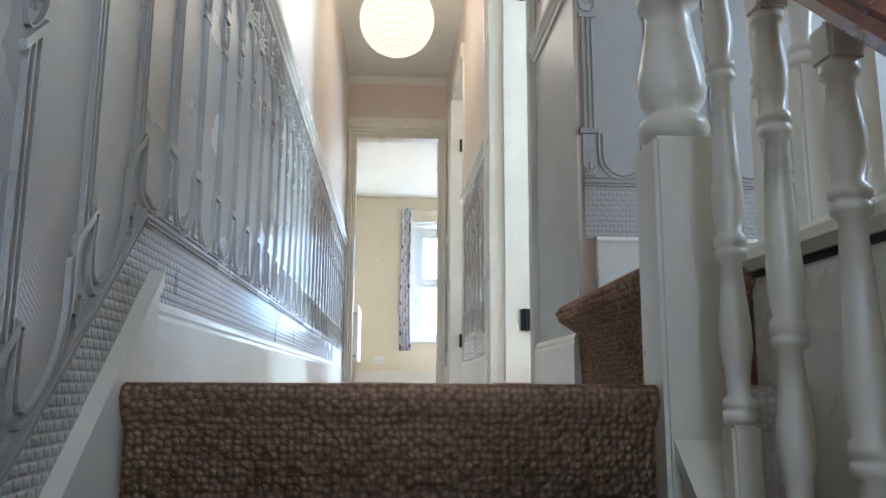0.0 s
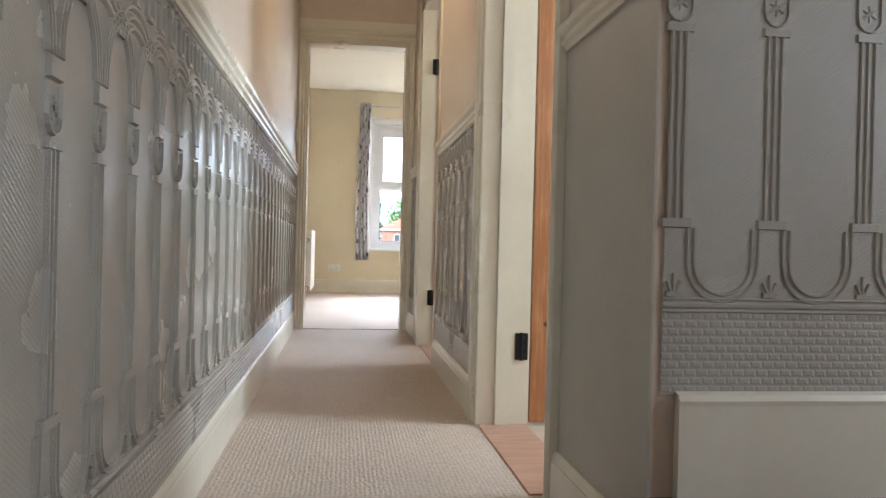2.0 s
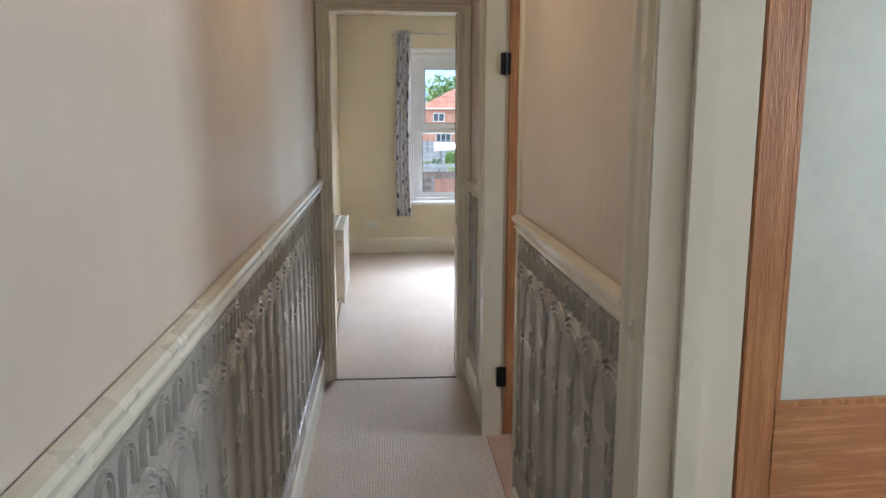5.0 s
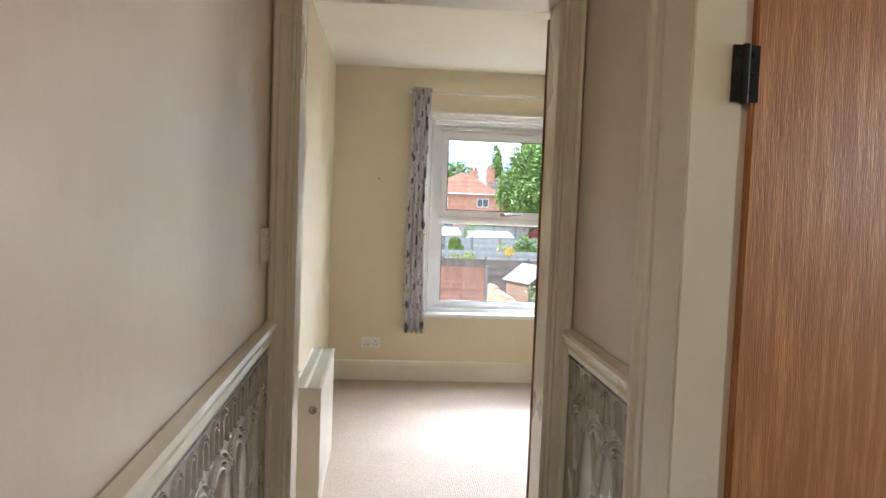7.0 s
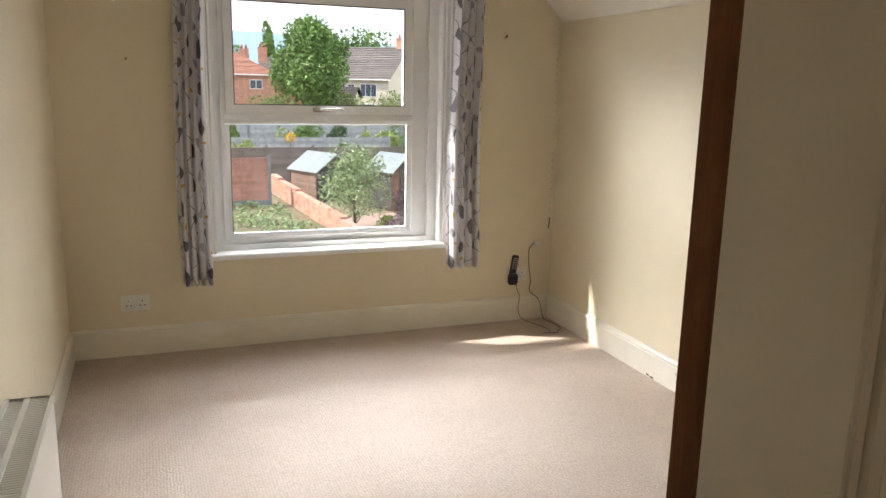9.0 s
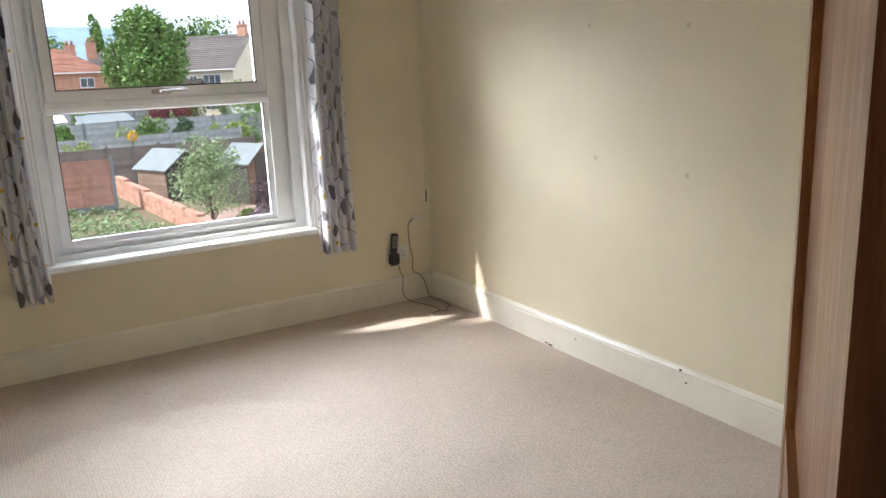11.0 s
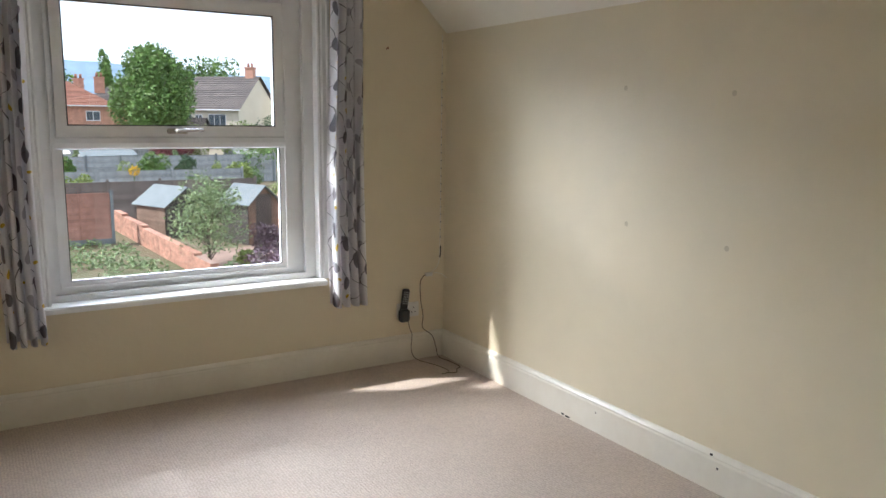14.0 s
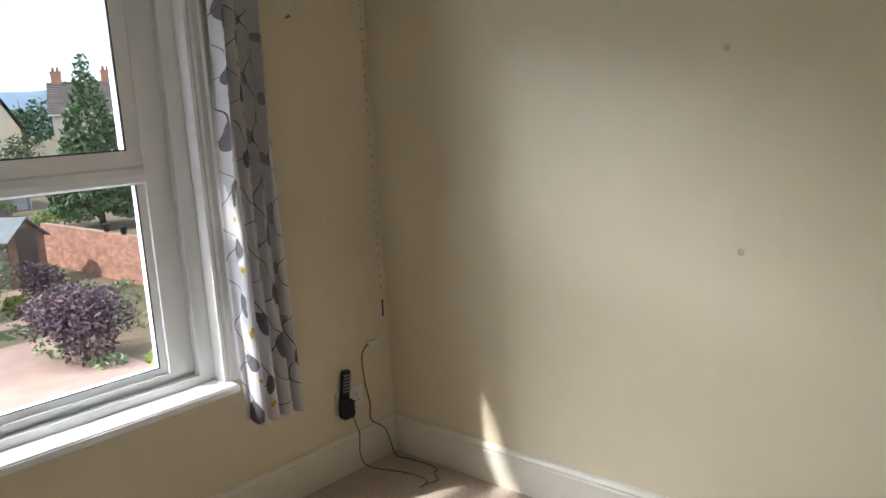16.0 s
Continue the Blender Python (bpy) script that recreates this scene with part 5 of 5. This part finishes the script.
vs, fs = leaf_cloud(gr, 5200, 0.06, rngg)
tagged(raw("ground_cover", vs, fs, LEAFA), "low weeds and plants over the soil", "plants", "", "stuff")

# fences
def fence(label, x0, y0, x1, y1, h, m, bays, base=GZ, slats=9, post=None, gravel=0.0):
    ob = thing("garden_fence", label, "fence", x0, y0, base, rz=math.degrees(math.atan2(y1 - y0, x1 - x0)))
    L = math.hypot(x1 - x0, y1 - y0)
    w = L / bays
    pm = part("post", boxes((-0.05, -0.05, 0, 0.05, 0.05, h + 0.12), bevel=0.01), post or m, ob)
    for k in range(1, bays + 1):
        c = new("post", pm.data)
        c.parent, c.location = ob, (k * w, 0, 0)
    bm = bmesh.new()
    s = (h - gravel) / slats
    for j in range(slats):
        z = gravel + j * s
        bm_v = add_box(bm, 0.05, -0.016, z, w - 0.05, 0.0, z + s * 1.12, Matrix.Rotation(radians(0), 4, "X"))
        for v in bm_v:
            if v.co.z > z + s * 0.5:
                v.co.y += 0.014
    for u in (0.08, w * 0.5, w - 0.08):
        add_box(bm, u - 0.02, -0.03, gravel, u + 0.02, -0.016, h)
    add_box(bm, 0.05, -0.03, h, w - 0.05, 0.02, h + 0.03)
    p0 = part("fence_panel", bm, m, ob)
    for k in range(1, bays):
        c = new("fence_panel", p0.data)
        c.parent, c.location = ob, (k * w, 0, 0)
    if gravel:
        g0 = part("gravel_board", boxes((0.05, -0.025, 0, w - 0.05, 0.0, gravel)), FELT, ob, "pale concrete gravel board")
        for k in range(1, bays):
            c = new("gravel_board", g0.data)
            c.parent, c.location = ob, (k * w, 0, 0)
    return ob


fence("red-brown stained lapped fence panel", 2.30, 33.3, 4.25, 33.3, 1.66, FBROWN, 1, slats=13, post=FELT, gravel=0.18)
fence("dark weathered lapped fence behind the sheds", 1.0, 38.2, 10.6, 38.0, 1.62, FDARK, 5, slats=10)
fence("grey weathered fence across the gardens", 0.2, 46, 12.5, 46, 1.5, FGREY, 7)
fence("grey weathered fence across the far gardens", 0.5, 55, 17.5, 55.5, 1.75, FGREY, 9, post=FELT)
fence("grey weathered fence behind the red shrub", 0.5, 75, 14.5, 75, 1.85, FGREY, 7, post=FELT)
fence("grey weathered fence running away between gardens", 17.6, 55.5, 19.5, 74, 1.7, FGREY, 9)


def shed(label, x, y, w, d, h, ridge, rz, roof, wall, front):
    ob = thing("garden_shed", label, "shed", x, y, GZ, rz=rz)
    for nm, (ax, a, b, s) in {"side_wall": ("x", 0, d, -w / 2), "side_wall.b": ("x", 0, d, w / 2)}.items():
        bm = bmesh.new()
        k = 12
        for j in range(k):
            z = j * h / k
            add_box(bm, s - 0.02, 0, z, s + 0.02, d, z + h / k * 0.9)
        add_box(bm, s - 0.012, 0, 0, s + 0.012, d, h)
        part("side_wall", bm, wall, ob)
    for s, m in ((0, front), (d, wall)):
        bm = bmesh.new()
        k = 16
        for j in range(k):
            z = j * ridge / k
            hw = w / 2 if z + ridge / k < h else max(0.02, w / 2 * (ridge - z - ridge / k) / (ridge - h) - 0.03)
            add_box(bm, -hw, s - 0.02, z, hw, s + 0.02, z + ridge / k * 0.9)
        v = [bm.verts.new(p) for p in ((-w / 2, s, 0), (w / 2, s, 0), (w / 2, s, h), (0, s, ridge), (-w / 2, s, h))]
        bm.faces.new(v)
        part("gable_wall", bm, m, ob)
    for sg in (-1, 1):
        bm = bmesh.new()
        e = sg * (w / 2 + 0.12)
        ez = h - 0.12 * (ridge - h) / (w / 2)
        v = [bm.verts.new(p) for p in ((0, -0.15, ridge + 0.05), (e, -0.15, ez + 0.03), (e, d + 0.15, ez + 0.03), (0, d + 0.15, ridge + 0.05), (0, -0.15, ridge + 0.01), (e, -0.15, ez), (e, d + 0.15, ez), (0, d + 0.15, ridge + 0.01))]
        for f in ((0, 1, 2, 3), (4, 7, 6, 5), (0, 4, 5, 1), (1, 5, 6, 2), (2, 6, 7, 3)):
            bm.faces.new([v[i] for i in f])
        part("roof_slope", bm, roof, ob, "pale grey felt roof")
    return ob


s1 = shed("dark timber garden shed with pale felt roof", 6.75, 33.9, 1.7, 1.6, 1.15, 1.7, 24, FELT, SHEDW, SHEDD)
s2 = shed("brown timber garden shed with pale felt roof", 8.65, 31.2, 1.3, 1.25, 1.4, 1.9, 25, FELT, SHEDD, SHEDW)
part("window", boxes((-0.66, 0.4, 0.9, -0.63, 1.0, 1.35)), SKIRT, s2)
part("door", boxes((-0.35, -0.035, 0.03, 0.35, -0.018, 1.65)), SHEDD, s2)
# low roofs further off
for x, y, z, w, d, lab in ((12.3, 60, -1.5, 3.0, 2.5, "low pale shed roof among the gardens"), (8.6, 63, -1.0, 3.4, 2.5, "low greenhouse roof among the gardens"), (5.2, 62, -0.8, 1.6, 2.0, "small pale shed among the gardens")):
    ob = thing("low_shed", lab, "shed", x, y, GZ)
    part("wall", boxes((-w / 2, 0, 0, w / 2, d, z - GZ - 0.35)), FGREY, ob)
    bm = bmesh.new()
    v = [bm.verts.new(p) for p in ((-w / 2 - 0.1, -0.1, z - GZ - 0.4), (w / 2 + 0.1, -0.1, z - GZ - 0.32), (w / 2, d, z - GZ + 0.1), (-w / 2, d, z - GZ + 0.1), (-w / 2 - 0.1, -0.1, z - GZ - 0.46), (w / 2 + 0.1, -0.1, z - GZ - 0.38), (w / 2, d, z - GZ + 0.04), (-w / 2, d, z - GZ + 0.04))]
    for f in ((0, 1, 2, 3), (4, 7, 6, 5), (0, 4, 5, 1), (1, 5, 6, 2), (2, 6, 7, 3), (3, 7, 4, 0)):
        bm.faces.new([v[i] for i in f])
    part("roof", bm, SKIRT if w < 3.2 else FELT, ob)


# brick garden walls, brick by brick
def brick_wall(label, pts, h0, h1, step=False, thick=0.22):
    """A garden wall from pts[0] to pts[1], courses of bricks with open joints, its top falling from h0 to h1."""
    (x0, y0), (x1, y1) = pts
    L = math.hypot(x1 - x0, y1 - y0)
    ob = thing("brick_wall", label, "wall", x0, y0, GZ, rz=math.degrees(math.atan2(y1 - y0, x1 - x0)))
    rng = random.Random(int(L * 100))
    part("core", boxes((0, 0.012, 0, L, thick - 0.012, min(h0, h1) - 0.03)), PAVE, ob, "pale mortar")
    vs, fs = [], []
    rows = int(max(h0, h1) / 0.075)
    for r in range(rows):
        x = -0.1125 if r % 2 else 0.0
        while x < L:
            t = max(0, min(1, (x + 0.1) / L))
            if t > 0.0 and (r + 1) * 0.075 <= h0 + (h1 - h0) * (round(t * 4) / 4 if step else t):
                j = rng.uniform(-0.004, 0.004)
                a, b = max(0, x), min(L, x + 0.215)
                if b - a > 0.03:
                    n0 = len(vs)
                    for yy in (j, thick + j):
                        vs.extend([(a, yy, r * 0.075), (b, yy, r * 0.075), (b, yy, r * 0.075 + 0.065), (a, yy, r * 0.075 + 0.065)])
                    for f in ((0, 1, 2, 3), (7, 6, 5, 4), (3, 2, 6, 7), (0, 3, 7, 4), (1, 5, 6, 2)):
                        fs.append(tuple(n0 + q for q in f))
            x += 0.225
    o = raw("bricks", vs, fs, BRICK, ob, "weathered red bricks")
    o["kind"] = "stuff"
    return ob


brick_wall("low red brick garden wall stepping down", ((4.75, 36.6), (5.35, 25.5)), 0.75, 0.55, True)
brick_wall("tall red brick boundary wall", ((10.3, 34.5), (10.1, 18)), 1.38, 1.42)
setting(part("pavement_garden", boxes((2.2, 16, GZ - 0.1, 6.8, 24.5, GZ + 0.035), (6.0, 26, GZ - 0.1, 8.4, 30.5, GZ + 0.03)), PAVE), "pinkish paving and bare soil", "pavement")
fl = thing("sunflower", "yellow flower above the grey fence", "flower", 7.1, 45.6, GZ)
part("stem", tube([(0, 0, 0), (0.02, 0, 1.5)], 0.02, 6), LEAF, fl)
vs, fs = leaf_cloud([(0, -0.1, 1.55, 0.24, 0.1, 0.24)], 90, 0.08, random.Random(5))
raw("petals", vs, fs, YELLOW, fl)
for x, y in ((10.25, 29.5), (10.22, 28.4)):
    pt = thing("flower_pot", "small dark flower pot on the brick wall", "flower pot", x, y + 0.0, GZ + 1.38, group="pots on the wall")
    part("pot", lathe([(0.07, 0), (0.1, 0.2), (0.115, 0.2), (0.115, 0.24), (0.095, 0.24), (0.09, 0.2), (0.0, 0.19)], 14), BLACKP, pt, "", True)


# houses
def tiled(bm, a, b, c, d, rows):
    """Lays tile courses over the roof quad a, b (eaves), c, d (ridge)."""
    a, b, c, d = map(Vector, (a, b, c, d))
    nrm = (b - a).cross(d - a).normalized()
    if nrm.z < 0:
        nrm.negate()
    for r in range(rows):
        t0, t1 = r / rows, (r + 1.15) / rows
        t1 = min(t1, 1)
        p = [a.lerp(d, t0) + nrm * 0.05, b.lerp(c, t0) + nrm * 0.05, b.lerp(c, t1), a.lerp(d, t1), a.lerp(d, t0), b.lerp(c, t0)]
        v = [bm.verts.new(q) for q in p]
        bm.faces.new([v[0], v[1], v[2], v[3]])
        bm.faces.new([v[4], v[5], v[1], v[0]])


def house_window(parent, x, z, w, h, y=-0.03):
    o = part("window", boxes((x - w / 2, y, z, x + w / 2, y + 0.04, z + h)), UPVC, parent)
    k = max(2, round(w / 0.6))
    for i in range(k):
        x0 = x - w / 2 + 0.06 + i * (w - 0.06) / k
        part("pane", boxes((x0, y - 0.012, z + 0.07, x0 + (w - 0.06) / k - 0.06, y + 0.002, z + h - 0.07)), DARKGLASS, o)
    return o


def house(label, x, y, rz, w, d, eave, ridge, hip, wall, roof, wins, chims, overhang=0.3):
    ob = thing("house", label, "house", x, y, GZ, rz=rz)
    part("wall", boxes((0, 0, 0, w, d, eave)), wall, ob)
    e0 = eave - 0.05
    A, B, C, D = (-overhang, -overhang, e0), (w + overhang, -overhang, e0), (w + overhang, d + overhang, e0), (-overhang, d + overhang, e0)
    if hip:
        R0, R1 = (d * 0.5, d / 2, ridge), (w - d * 0.5, d / 2, ridge)
    else:
        R0, R1 = (-overhang, d / 2, ridge), (w + overhang, d / 2, ridge)
        for xx in (0.0, w):
            bm = bmesh.new()
            v = [bm.verts.new(p) for p in ((xx, 0, eave - 0.01), (xx, d, eave - 0.01), (xx, d / 2, ridge - 0.12))]
            bm.faces.new(v)
            part("gable", bm, wall, ob)
    bm = bmesh.new()
    tiled(bm, A, B, R1, R0, 18)
    tiled(bm, C, D, R0, R1, 18)
    if hip:
        tiled(bm, D, A, R0, R0, 18)
        tiled(bm, B, C, R1, R1, 18)
    part("roof", bm, roof, ob)
    part("gutter", boxes((-overhang, -overhang - 0.08, e0 - 0.06, w + overhang, -overhang + 0.02, e0 + 0.04)), UPVC, ob)
    for q in wins:
        house_window(ob, *q)
    for cx, cy, top in chims:
        c = part("chimney", boxes((cx - 0.45, cy - 0.3, ridge - 1.0, cx + 0.45, cy + 0.3, top)), BRICK, ob)
        part("chimney_cap", boxes((cx - 0.52, cy - 0.37, top - 0.12, cx + 0.52, cy + 0.37, top)), BRICK, c)
        for k in (-0.2, 0.2):
            part("chimney_pot", lathe([(0.13, top), (0.11, top + 0.4), (0.09, top + 0.4), (0.09, top)], 10, None, Matrix.Translation((cx + k, cy, 0))), RTILE, c, "", True)
    return ob


house("red brick house with hipped red tile roof", 4.2, 84, -6, 8.0, 7.5, 5.0, 7.2, True, BRICK, RTILE, ((6.2, 3.6, 1.2, 0.9), (2.0, 3.6, 1.2, 0.9), (2.5, 1.2, 1.6, 1.2)), ((5.2, 3.7, 7.5), (7.0, 4.2, 7.7)))
house("brown roofed brick house behind the red one", 10.8, 90, -6, 7.0, 7.0, 5.4, 8.0, True, BRICK, TILE, ((1.5, 3.6, 1.2, 1.0), (4.5, 3.6, 1.2, 1.0)), ())
house("cream rendered house with brown tiled gable roof", 18.2, 85, -46, 6.6, 8.0, 4.8, 8.1, False, RENDERED, TILE, ((0.9, 3.1, 1.3, 1.2), (2.3, 3.05, 0.8, 1.25), (4.3, 3.05, 1.9, 1.3), (1.3, 1.0, 1.6, 1.4), (4.2, 1.0, 1.8, 1.4)), ((5.8, 4.0, 9.0),))
house("cream rendered neighbour house with brown roof", 30.0, 82, -25, 9.0, 8.0, 5.9, 9.0, False, RENDERED, TILE, ((1.6, 3.9, 1.6, 1.3), (5.2, 3.9, 1.6, 1.3), (1.6, 1.0, 1.8, 1.4), (5.2, 1.0, 1.8, 1.4)), ((0.6, 4.0, 10.0), (5.0, 4.0, 10.0)))
house("low lean-to with grey roof before the pale house", 14.6, 79, -27, 4.2, 3.0, 3.0, 4.0, False, RENDERED, TILE, (), ())
house("white gabled house at the edge of view", 36, 70, -30, 8.0, 7.5, 5.8, 8.8, False, RENDERED, TILE, ((2.0, 3.8, 1.6, 1.3), (5.0, 3.8, 1.6, 1.3)), ((4.0, 3.7, 9.7),))
